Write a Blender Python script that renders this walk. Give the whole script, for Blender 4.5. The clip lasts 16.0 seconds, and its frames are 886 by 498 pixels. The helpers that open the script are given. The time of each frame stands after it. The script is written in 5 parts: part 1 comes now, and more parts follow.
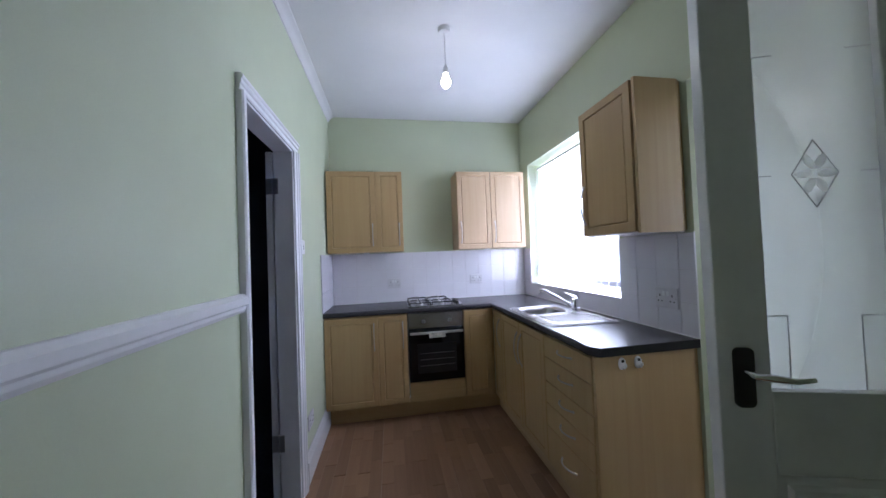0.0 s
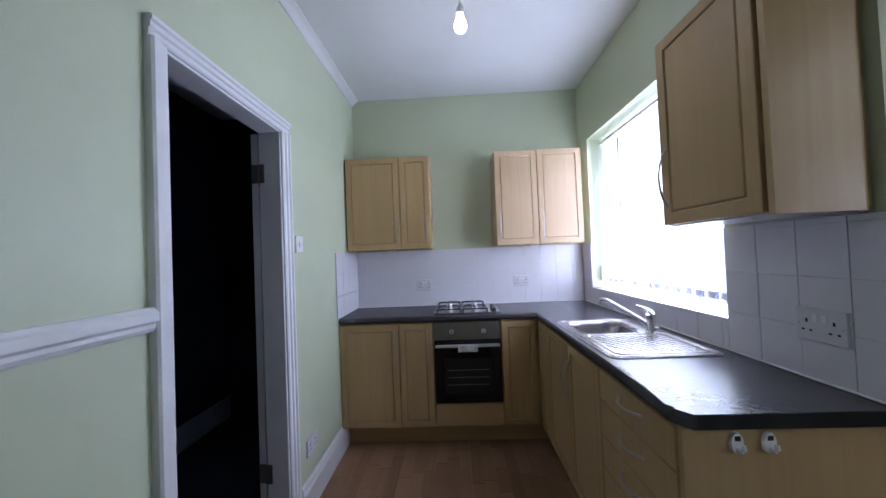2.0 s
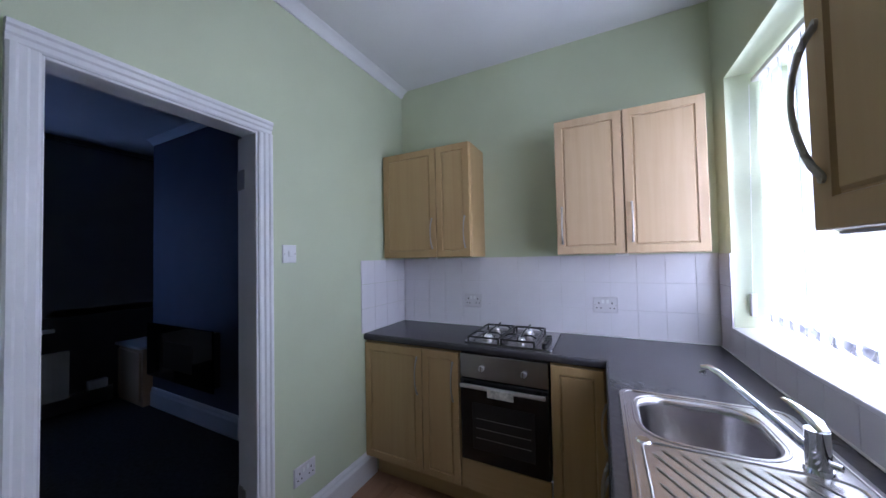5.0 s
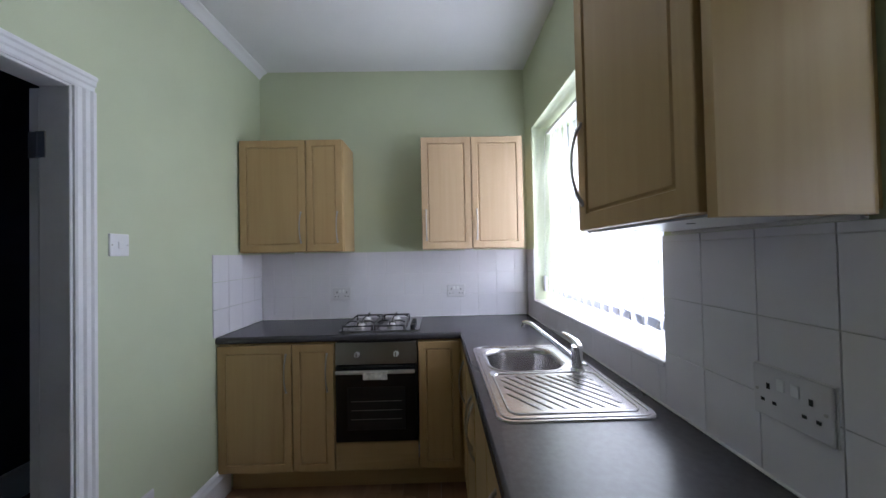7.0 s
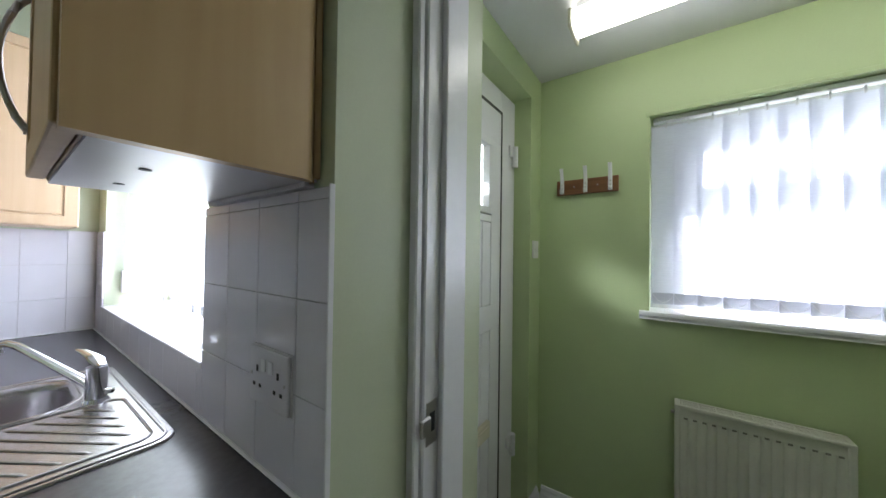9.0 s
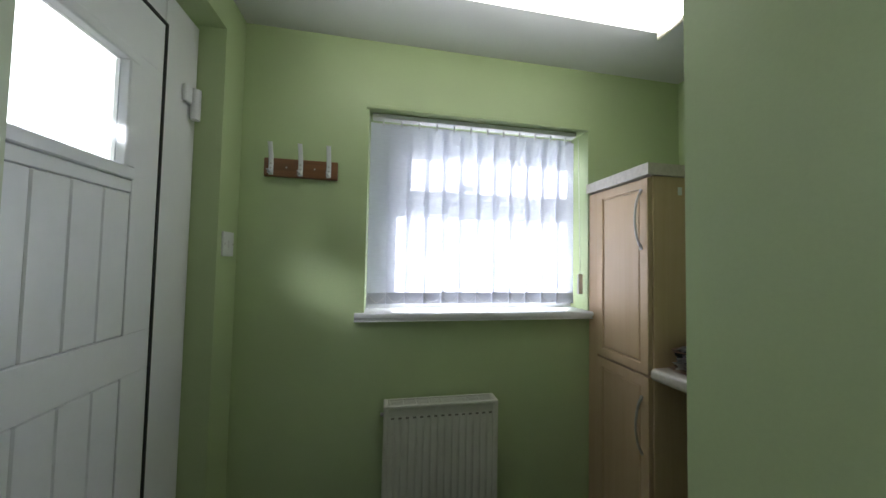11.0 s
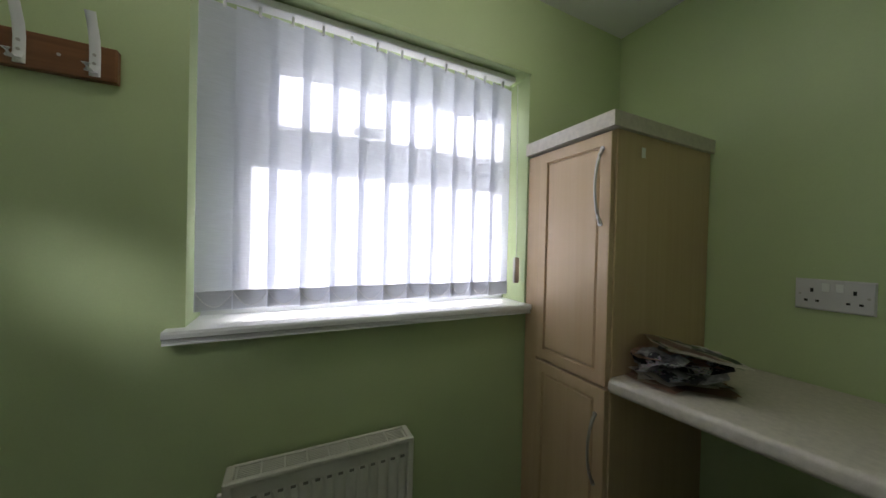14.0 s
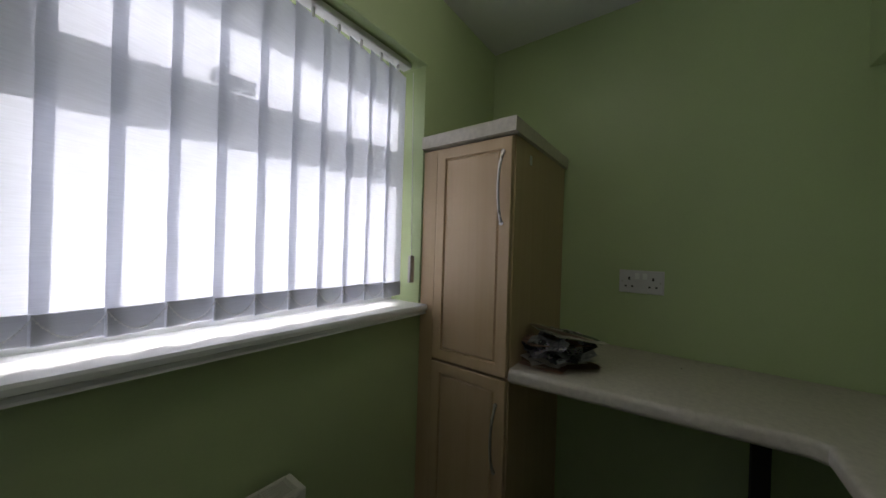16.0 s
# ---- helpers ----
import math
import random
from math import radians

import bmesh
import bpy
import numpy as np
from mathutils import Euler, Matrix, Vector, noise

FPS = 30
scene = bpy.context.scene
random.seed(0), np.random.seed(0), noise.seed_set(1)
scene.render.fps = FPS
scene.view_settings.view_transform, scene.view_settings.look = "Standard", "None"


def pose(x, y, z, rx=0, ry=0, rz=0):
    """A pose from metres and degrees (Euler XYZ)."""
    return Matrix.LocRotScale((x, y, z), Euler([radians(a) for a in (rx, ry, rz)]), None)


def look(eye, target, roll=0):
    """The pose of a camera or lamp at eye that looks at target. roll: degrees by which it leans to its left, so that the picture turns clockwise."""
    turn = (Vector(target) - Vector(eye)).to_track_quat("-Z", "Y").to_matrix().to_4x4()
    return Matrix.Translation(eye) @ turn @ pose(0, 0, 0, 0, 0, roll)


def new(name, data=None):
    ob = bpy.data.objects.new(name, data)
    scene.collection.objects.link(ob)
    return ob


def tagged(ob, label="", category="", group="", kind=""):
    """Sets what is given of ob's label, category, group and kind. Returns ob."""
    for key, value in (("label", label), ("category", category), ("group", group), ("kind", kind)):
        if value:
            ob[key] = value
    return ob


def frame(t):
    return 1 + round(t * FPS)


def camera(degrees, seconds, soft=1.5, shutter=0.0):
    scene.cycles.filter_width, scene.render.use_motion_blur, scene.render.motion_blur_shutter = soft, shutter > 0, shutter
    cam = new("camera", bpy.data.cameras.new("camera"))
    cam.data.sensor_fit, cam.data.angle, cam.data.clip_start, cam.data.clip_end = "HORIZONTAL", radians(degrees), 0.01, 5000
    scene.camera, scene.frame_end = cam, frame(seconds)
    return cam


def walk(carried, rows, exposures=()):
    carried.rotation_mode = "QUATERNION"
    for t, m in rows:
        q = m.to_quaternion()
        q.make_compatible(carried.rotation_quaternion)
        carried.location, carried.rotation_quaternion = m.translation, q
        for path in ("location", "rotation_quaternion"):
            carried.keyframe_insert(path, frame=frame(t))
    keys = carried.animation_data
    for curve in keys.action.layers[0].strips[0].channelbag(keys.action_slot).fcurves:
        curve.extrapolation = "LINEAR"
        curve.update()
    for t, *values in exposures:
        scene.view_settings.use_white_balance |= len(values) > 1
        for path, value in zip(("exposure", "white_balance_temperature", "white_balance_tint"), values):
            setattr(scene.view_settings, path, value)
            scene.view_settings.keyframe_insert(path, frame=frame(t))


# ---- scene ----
cam = camera(108.9, 16.0)
PATH = [
    (0, (0.535, 4.505, 1.333), (0.868, 6.476, 1.379), -2.2),
    (0.5, (0.53, 4.549, 1.322), (0.862, 6.52, 1.368), -2.0),
    (1, (0.567, 4.636, 1.315), (0.887, 6.609, 1.359), -1.8),
    (1.5, (0.687, 4.762, 1.32), (0.899, 6.75, 1.358), -2.2),
    (2, (0.829, 4.921, 1.334), (0.761, 6.919, 1.374), -2.3),
    (2.5, (0.994, 5.111, 1.362), (0.648, 7.081, 1.408), -2.1),
    (3, (1.138, 5.242, 1.377), (0.583, 7.163, 1.429), -1.9),
    (3.5, (1.305, 5.366, 1.387), (0.483, 7.188, 1.456), -1.45),
    (4, (1.463, 5.545, 1.388), (0.537, 7.317, 1.444), -1.2),
    (6.5, (1.21, 5.414, 1.387), (0.744, 7.358, 1.426), -1.2),
    (7, (1.26, 5.32, 1.362), (1.291, 7.319, 1.391), -1.2),
    (7.5, (1.355, 5.272, 1.352), (1.952, 7.181, 1.364), -0.9),
    (8, (1.415, 5.322, 1.345), (2.436, 7.041, 1.367), 0.3),
    (8.5, (1.485, 5.329, 1.341), (2.75, 6.877, 1.366), 0.7),
    (9, (1.617, 5.33, 1.302), (3.248, 6.487, 1.33), 0.8),
    (9.5, (1.777, 5.321, 1.288), (3.667, 5.975, 1.319), 1.3),
    (10.1, (1.866, 5.312, 1.278), (3.857, 5.5, 1.333), 1.5),
    (12.5, (2.064, 5.329, 1.293), (3.879, 4.49, 1.305), 1.2),
    (13, (2.149, 5.304, 1.287), (3.955, 4.445, 1.265), 1.3),
    (13.5, (2.233, 5.262, 1.3), (4.043, 4.412, 1.267), 1.2),
    (14, (2.331, 5.178, 1.272), (4.129, 4.303, 1.252), 1.4),
    (14.5, (2.418, 5.117, 1.265), (4.18, 4.171, 1.26), 1.6),
    (15, (2.482, 5.092, 1.257), (4.143, 3.979, 1.227), 1.5),
    (15.5, (2.511, 5.146, 1.257), (3.892, 3.701, 1.224), 1.6),
    (16, (2.517, 5.237, 1.265), (3.72, 3.639, 1.26), 1.8),
]
EXPO = [(0, 1.85, 5500, 18), (4, 1.4, 5480, 18), (6.5, 1.25, 5850, 15), (7, 1.3, 6000, 12), (8, 1.5, 6000, 10), (9, 1.65, 6050, 10), (10, 1.35, 5950, 10), (12.5, 1.1, 6200, 10), (13.5, 0.88, 6300, 11), (14.5, 0.58, 6450, 12), (16, -0.05, 6450, 12)]
walk(cam, [(t, look(eye, target, roll)) for t, eye, target, roll in PATH], EXPO)

# ---- world and light ----
SUN_EL, SUN_AZ = 38.0, 105.0      # the sun stands over the yard, on the side of both windows
world = bpy.data.worlds.new("sky")
scene.world = world
world.use_nodes = True
wn = world.node_tree.nodes
sky = wn.new("ShaderNodeTexSky")
sky.sky_type = "NISHITA"
sky.sun_disc = False
sky.sun_elevation = radians(SUN_EL)
sky.sun_rotation = radians(SUN_AZ)
world.node_tree.links.new(sky.outputs[0], wn["Background"].inputs[0])
wn["Background"].inputs[1].default_value = 0.08
sun_data = bpy.data.lights.new("sun", "SUN")
sun_data.energy, sun_data.angle, sun_data.color = 5.0, radians(0.5), (1.0, 0.96, 0.9)
sun_ob = new("sun", sun_data)
saz = radians(SUN_AZ)
sun_dir = Vector((math.sin(saz) * math.cos(radians(SUN_EL)), math.cos(saz) * math.cos(radians(SUN_EL)), math.sin(radians(SUN_EL))))
sun_ob.matrix_world = look(sun_dir * 20, (0, 0, 0))


def window_light(name, x, y0, y1, z0, z1, watts, turn, color=(0.90, 0.95, 1.0)):
    """An area lamp in a window's opening, for the sky's light; turn: degrees about z of the way it shines."""
    d = bpy.data.lights.new(name, "AREA")
    d.shape, d.size, d.size_y, d.energy, d.color = "RECTANGLE", y1 - y0, z1 - z0, watts, color
    o = new(name, d)
    o.matrix_world = Matrix.Translation((x, (y0 + y1) / 2, (z0 + z1) / 2)) @ pose(0, 0, 0, 90, 0, turn)
    return o


window_light("sky_light_kitchen", 2.135, 6.25, 7.40, 1.08, 2.17, 5.5, 90)
window_light("sky_light_kitchen_inner", 1.935, 6.23, 7.41, 1.08, 2.17, 2.8, 90)
window_light("sky_light_utility", 3.56, 4.30, 5.45, 1.00, 2.05, 1.9, 90)
window_light("sky_light_utility_inner", 3.262, 4.40, 5.37, 1.08, 1.90, 0.6, 90).data.spread = radians(132)
window_light("sky_light_living", -3.40, 5.42, 6.42, 0.86, 2.24, 6.0, -90, (0.30, 0.50, 1.0))


# added narrow lamp in the outside door's pane: a light patch beside the window
patch_light = bpy.data.lights.new("wall_patch_lamp", "AREA")
patch_light.shape, patch_light.size, patch_light.size_y, patch_light.energy, patch_light.spread = "RECTANGLE", 0.34, 0.03, 0.034, radians(19)
new("wall_patch_lamp", patch_light).matrix_world = look((2.70, 5.945, 1.63), (3.265, 5.56, 1.17), -6)


# ---- materials ----
def mat(name, color, rough=0.5, metal=0.0, vary=0.08, scale=6.0, fine=120.0, bump=0.05, spec=0.5, stretch=(1, 1, 1), coat=0.0):
    """Principled paint or stuff with broad and fine variation and a little relief."""
    m = bpy.data.materials.new(name)
    m.use_nodes = True
    n, l = m.node_tree.nodes, m.node_tree.links
    p = n["Principled BSDF"]
    p.inputs["Roughness"].default_value = rough
    p.inputs["Metallic"].default_value = metal
    p.inputs["Specular IOR Level"].default_value = spec
    p.inputs["Coat Weight"].default_value = coat
    co = n.new("ShaderNodeTexCoord")
    mp = n.new("ShaderNodeMapping")
    mp.inputs["Scale"].default_value = stretch
    l.new(co.outputs["Object"], mp.inputs[0])
    a, b = n.new("ShaderNodeTexNoise"), n.new("ShaderNodeTexNoise")
    a.inputs["Scale"].default_value, b.inputs["Scale"].default_value = scale, fine
    a.inputs["Detail"].default_value = 4
    l.new(mp.outputs[0], a.inputs[0]), l.new(mp.outputs[0], b.inputs[0])
    add = n.new("ShaderNodeMath")
    add.operation = "MULTIPLY_ADD"
    add.inputs[1].default_value = 0.35
    l.new(b.outputs[0], add.inputs[0]), l.new(a.outputs[0], add.inputs[2])
    rmp = n.new("ShaderNodeValToRGB")
    lo = [c * (1 - vary) for c in color]
    hi = [min(1, c * (1 + vary)) for c in color]
    rmp.color_ramp.elements[0].color, rmp.color_ramp.elements[1].color = (*lo, 1), (*hi, 1)
    rmp.color_ramp.elements[0].position, rmp.color_ramp.elements[1].position = 0.45, 0.9
    l.new(add.outputs[0], rmp.inputs[0]), l.new(rmp.outputs[0], p.inputs["Base Color"])
    if bump:
        bp = n.new("ShaderNodeBump")
        bp.inputs["Strength"].default_value, bp.inputs["Distance"].default_value = bump, 0.003
        l.new(add.outputs[0], bp.inputs["Height"]), l.new(bp.outputs[0], p.inputs["Normal"])
    return m


def wood(name, dark, light, rough, axis, grain=1.0, per_piece=0.0, bump=0.04):
    """Wood with grain along an axis (0 x, 1 y, 2 z); per_piece: how far the tone differs from piece to piece."""
    m = bpy.data.materials.new(name)
    m.use_nodes = True
    n, l = m.node_tree.nodes, m.node_tree.links
    p = n["Principled BSDF"]
    p.inputs["Roughness"].default_value = rough
    co, mp = n.new("ShaderNodeTexCoord"), n.new("ShaderNodeMapping")
    sc = [38.0 * grain] * 3
    sc[axis] = 1.6 * grain
    mp.inputs["Scale"].default_value = sc
    l.new(co.outputs["Object"], mp.inputs[0])
    info = n.new("ShaderNodeObjectInfo")
    if per_piece:
        off = n.new("ShaderNodeVectorMath")
        off.operation = "SCALE"
        off.inputs[0].default_value = (37, 53, 19)
        l.new(info.outputs["Random"], off.inputs["Scale"])
        l.new(off.outputs[0], mp.inputs["Location"])
    a, b = n.new("ShaderNodeTexNoise"), n.new("ShaderNodeTexNoise")
    a.inputs["Scale"].default_value, a.inputs["Detail"].default_value, a.inputs["Distortion"].default_value = 1.0, 6, 0.6
    b.inputs["Scale"].default_value = 0.12
    l.new(mp.outputs[0], a.inputs[0]), l.new(mp.outputs[0], b.inputs[0])
    half = n.new("ShaderNodeMath")
    half.operation = "MULTIPLY"
    half.inputs[1].default_value = 0.6 * (1 - per_piece)
    l.new(a.outputs[0], half.inputs[0])
    add = n.new("ShaderNodeMath")
    add.operation = "MULTIPLY_ADD"
    add.inputs[1].default_value = 0.4 * (1 - per_piece)
    l.new(b.outputs[0], add.inputs[0]), l.new(half.outputs[0], add.inputs[2])
    last = add
    if per_piece:
        mul = n.new("ShaderNodeMath")
        mul.operation = "MULTIPLY_ADD"
        mul.inputs[1].default_value = per_piece
        l.new(info.outputs["Random"], mul.inputs[0]), l.new(add.outputs[0], mul.inputs[2])
        last = mul
    rmp = n.new("ShaderNodeValToRGB")
    rmp.color_ramp.elements[0].color, rmp.color_ramp.elements[1].color = (*dark, 1), (*light, 1)
    rmp.color_ramp.elements[0].position, rmp.color_ramp.elements[1].position = (0.34, 0.66) if not per_piece else (0.12, 0.88)
    l.new(last.outputs[0], rmp.inputs[0]), l.new(rmp.outputs[0], p.inputs["Base Color"])
    bp = n.new("ShaderNodeBump")
    bp.inputs["Strength"].default_value, bp.inputs["Distance"].default_value = bump, 0.002
    l.new(a.outputs[0], bp.inputs["Height"]), l.new(bp.outputs[0], p.inputs["Normal"])
    return m


def glow(name, color, strength):
    m = bpy.data.materials.new(name)
    m.use_nodes = True
    p = m.node_tree.nodes["Principled BSDF"]
    p.inputs["Base Color"].default_value = (0.8, 0.78, 0.7, 1)
    p.inputs["Emission Color"].default_value = (*color, 1)
    p.inputs["Emission Strength"].default_value = strength
    p.inputs["Roughness"].default_value = 0.35
    return m


def fabric(name, color, through_share):
    """Thin woven cloth that lets part of the light through."""
    m = bpy.data.materials.new(name)
    m.use_nodes = True
    n, l = m.node_tree.nodes, m.node_tree.links
    out = n["Material Output"]
    n.remove(n["Principled BSDF"])
    d, t, mix = n.new("ShaderNodeBsdfDiffuse"), n.new("ShaderNodeBsdfTranslucent"), n.new("ShaderNodeMixShader")
    co, mp, w = n.new("ShaderNodeTexCoord"), n.new("ShaderNodeMapping"), n.new("ShaderNodeTexNoise")
    mp.inputs["Scale"].default_value = (30, 30, 420)
    w.inputs["Scale"].default_value = 1.0
    rmp = n.new("ShaderNodeValToRGB")
    rmp.color_ramp.elements[0].color = (*[c * 0.94 for c in color], 1)
    rmp.color_ramp.elements[1].color = (*color, 1)
    rmp.color_ramp.elements[0].position, rmp.color_ramp.elements[1].position = 0.3, 0.65
    l.new(co.outputs["Object"], mp.inputs[0]), l.new(mp.outputs[0], w.inputs[0]), l.new(w.outputs[0], rmp.inputs[0])
    l.new(rmp.outputs[0], d.inputs[0]), l.new(rmp.outputs[0], t.inputs[0])
    mix.inputs[0].default_value = through_share
    l.new(d.outputs[0], mix.inputs[1]), l.new(t.outputs[0], mix.inputs[2]), l.new(mix.outputs[0], out.inputs[0])
    return m


def glass(name, rough=0.0, color=(1, 1, 1)):
    m = bpy.data.materials.new(name)
    m.use_nodes = True
    p = m.node_tree.nodes["Principled BSDF"]
    p.inputs["Base Color"].default_value = (*color, 1)
    p.inputs["Transmission Weight"].default_value = 1.0
    p.inputs["Roughness"].default_value = rough
    p.inputs["IOR"].default_value = 1.45
    return m


def frosted(name):
    """Etched glass: it scatters most of the light that falls through it, with a slight gloss."""
    m = bpy.data.materials.new(name)
    m.use_nodes = True
    n, l = m.node_tree.nodes, m.node_tree.links
    p = n["Principled BSDF"]
    p.inputs["Base Color"].default_value = (0.92, 0.97, 0.95, 1)
    p.inputs["Transmission Weight"].default_value = 1.0
    p.inputs["Roughness"].default_value = 0.4
    t, mix = n.new("ShaderNodeBsdfTranslucent"), n.new("ShaderNodeMixShader")
    t.inputs[0].default_value = (0.93, 0.97, 0.95, 1)
    mix.inputs[0].default_value = 0.6
    l.new(p.outputs[0], mix.inputs[1]), l.new(t.outputs[0], mix.inputs[2]), l.new(mix.outputs[0], n["Material Output"].inputs[0])
    return m


GREEN = mat("pale_green_wall_paint", (0.545, 0.595, 0.43), 0.45, vary=0.04, scale=2.5, fine=220, bump=0.10)
GREEN_U = mat("light_green_wall_paint", (0.47, 0.567, 0.31), 0.45, vary=0.04, scale=2.5, fine=220, bump=0.10)
CEIL = mat("white_ceiling_paint", (0.74, 0.74, 0.76), 0.7, vary=0.03, scale=3, fine=160, bump=0.12)
GLOSS = mat("white_gloss_paint", (0.77, 0.77, 0.80), 0.28, vary=0.04, scale=5, fine=60, bump=0.03)
UPVC = mat("white_plastic", (0.78, 0.78, 0.80), 0.3, vary=0.02, scale=5, fine=80, bump=0.0)
PLATE = mat("greyish_white_plastic", (0.63, 0.61, 0.65), 0.35, vary=0.04, scale=20, fine=200, bump=0.02)
CREAM = mat("cream_plastic", (0.70, 0.66, 0.52), 0.45, vary=0.05, bump=0.02)
TILE = mat("white_glazed_tile", (0.74, 0.72, 0.77), 0.10, vary=0.03, scale=3, fine=14, bump=0.10)
GROUT = mat("pale_grout", (0.66, 0.64, 0.66), 0.8, vary=0.06, scale=30)
BEECH = wood("beech_laminate", (0.45, 0.300, 0.138), (0.502, 0.347, 0.169), 0.42, 2)
BEECH_H = wood("beech_laminate_level", (0.45, 0.300, 0.138), (0.502, 0.347, 0.169), 0.42, 0)
MAPLE = wood("pale_maple_laminate", (0.49, 0.342, 0.205), (0.555, 0.405, 0.257), 0.42, 2)
WORKTOP = mat("dark_grey_worktop", (0.058, 0.055, 0.066), 0.27, vary=0.12, scale=60, fine=500, bump=0.03)
WORKTOP_C = mat("cream_speckled_worktop", (0.53, 0.485, 0.42), 0.42, vary=0.1, scale=70, fine=400, bump=0.08)
STEEL = mat("brushed_steel", (0.47, 0.45, 0.46), 0.27, 1.0, vary=0.06, scale=8, fine=300, bump=0.05, stretch=(1, 8, 1))
SATIN = mat("satin_aluminium", (0.78, 0.77, 0.78), 0.38, 0.9, vary=0.04, bump=0.02)
CHROME = mat("chrome", (0.80, 0.80, 0.82), 0.08, 1.0, vary=0.02, bump=0.0)
NICKEL = mat("satin_nickel", (0.48, 0.46, 0.45), 0.32, 1.0, vary=0.05, bump=0.02)
LEAD = mat("pale_lead_strip", (0.52, 0.52, 0.54), 0.4, 0.6, vary=0.06, bump=0.02)
BLACK = mat("black_enamel", (0.012, 0.012, 0.014), 0.3, vary=0.2, bump=0.03)
BLACKGLASS = mat("black_oven_glass", (0.006, 0.006, 0.007), 0.06, vary=0.1, bump=0.0)
SHADE = mat("grey_recess_shade", (0.22, 0.21, 0.18), 0.6, bump=0.0)
DARK = mat("dark_slot", (0.01, 0.01, 0.01), 0.6, bump=0.0)
FLOOR = wood("wood_strip_floor", (0.165, 0.085, 0.046), (0.40, 0.235, 0.142), 0.36, 1, 0.9, 0.42)
SLAT = fabric("white_blind_cloth", (0.85, 0.87, 0.94), 0.39)
# greyer copy of the slat cloth: shade from the hem weight put into colour
HEM = fabric("shaded_hem_cloth", (0.68, 0.69, 0.74), 0.36)
GLASS = glass("window_glass")
FROST = frosted("frosted_glass")
NAVY = mat("dark_blue_wall_paint", (0.075, 0.085, 0.13), 0.6, vary=0.06, bump=0.08)
CHARCOAL = mat("charcoal_wall_paint", (0.03, 0.03, 0.035), 0.6, vary=0.1, bump=0.08)
CARPET = mat("dark_grey_carpet", (0.035, 0.035, 0.04), 0.95, vary=0.4, scale=40, fine=600, bump=0.8)
OAK = wood("stained_pine", (0.13, 0.05, 0.018), (0.30, 0.13, 0.05), 0.4, 1)
BULB = glow("lit_bulb", (1.0, 0.93, 0.82), 15.0)
BACKDROP_GLOW = glow("pale_backdrop_glow", (0.93, 0.96, 1.0), 1.2)
TUBE = glow("fluorescent_diffuser", (1.0, 0.96, 0.84), 1.7)
PAPER = mat("printed_paper", (0.6, 0.57, 0.53), 0.5, vary=0.5, scale=25, fine=90, bump=0.05)
PAPER_D = mat("dark_printed_paper", (0.34, 0.34, 0.36), 0.4, vary=0.9, scale=30, fine=70, bump=0.05)
PAPER_G = mat("green_printed_paper", (0.16, 0.22, 0.12), 0.4, vary=0.7, scale=30, fine=70, bump=0.05)
MELAMINE = mat("pale_grey_melamine", (0.62, 0.60, 0.60), 0.35, vary=0.04, bump=0.02)


def printed(name, bands, ruffle=0.5, axis=1):
    """Printed paper: bands of colour across the sheet, (share, colour), with blotched pictures in them."""
    m = bpy.data.materials.new(name)
    m.use_nodes = True
    n, l = m.node_tree.nodes, m.node_tree.links
    p = n["Principled BSDF"]
    p.inputs["Roughness"].default_value = 0.38
    co, sep, noise = n.new("ShaderNodeTexCoord"), n.new("ShaderNodeSeparateXYZ"), n.new("ShaderNodeTexNoise")
    noise.inputs["Scale"].default_value, noise.inputs["Detail"].default_value = 95.0, 6
    l.new(co.outputs["Generated"], sep.inputs[0]), l.new(co.outputs["Object"], noise.inputs[0])
    add = n.new("ShaderNodeMath")
    add.operation = "MULTIPLY_ADD"
    add.inputs[1].default_value = ruffle * 0.3
    l.new(noise.outputs[0], add.inputs[0]), l.new(sep.outputs[axis], add.inputs[2])
    rmp = n.new("ShaderNodeValToRGB")
    rmp.color_ramp.interpolation = "CONSTANT"
    while len(rmp.color_ramp.elements) < len(bands):
        rmp.color_ramp.elements.new(0.5)
    for el, (at, c) in zip(rmp.color_ramp.elements, bands):
        el.position, el.color = at, (*c, 1)
    l.new(add.outputs[0], rmp.inputs[0])
    spots, mix = n.new("ShaderNodeTexVoronoi"), n.new("ShaderNodeMix")
    spots.inputs["Scale"].default_value = 210.0
    l.new(co.outputs["Object"], spots.inputs["Vector"])
    mix.data_type, mix.blend_type = "RGBA", "MULTIPLY"
    mix.inputs[0].default_value = 0.3
    l.new(rmp.outputs[0], mix.inputs[6]), l.new(spots.outputs["Color"], mix.inputs[7])
    l.new(mix.outputs[2], p.inputs["Base Color"])
    return m


PAPER_COVER = printed("magazine_cover", [(0.0, (0.80, 0.78, 0.72)), (0.22, (0.08, 0.15, 0.05)), (0.48, (0.74, 0.68, 0.50)), (0.56, (0.36, 0.22, 0.17)), (0.92, (0.66, 0.60, 0.46))], 0.3)
PAPER_BAG = printed("dark_printed_bag", [(0.0, (0.03, 0.03, 0.04)), (0.4, (0.70, 0.69, 0.72)), (0.56, (0.10, 0.10, 0.12)), (0.7, (0.62, 0.62, 0.66)), (0.86, (0.06, 0.06, 0.08))], 1.6, 0)
PAPER_FOLD = printed("brown_folder", [(0.0, (0.62, 0.52, 0.36)), (0.16, (0.26, 0.13, 0.07)), (0.85, (0.62, 0.52, 0.36))], 0.1)
PAPER_W = mat("pale_flyer_paper", (0.76, 0.73, 0.68), 0.5, vary=0.25, scale=35, fine=120, bump=0.04)
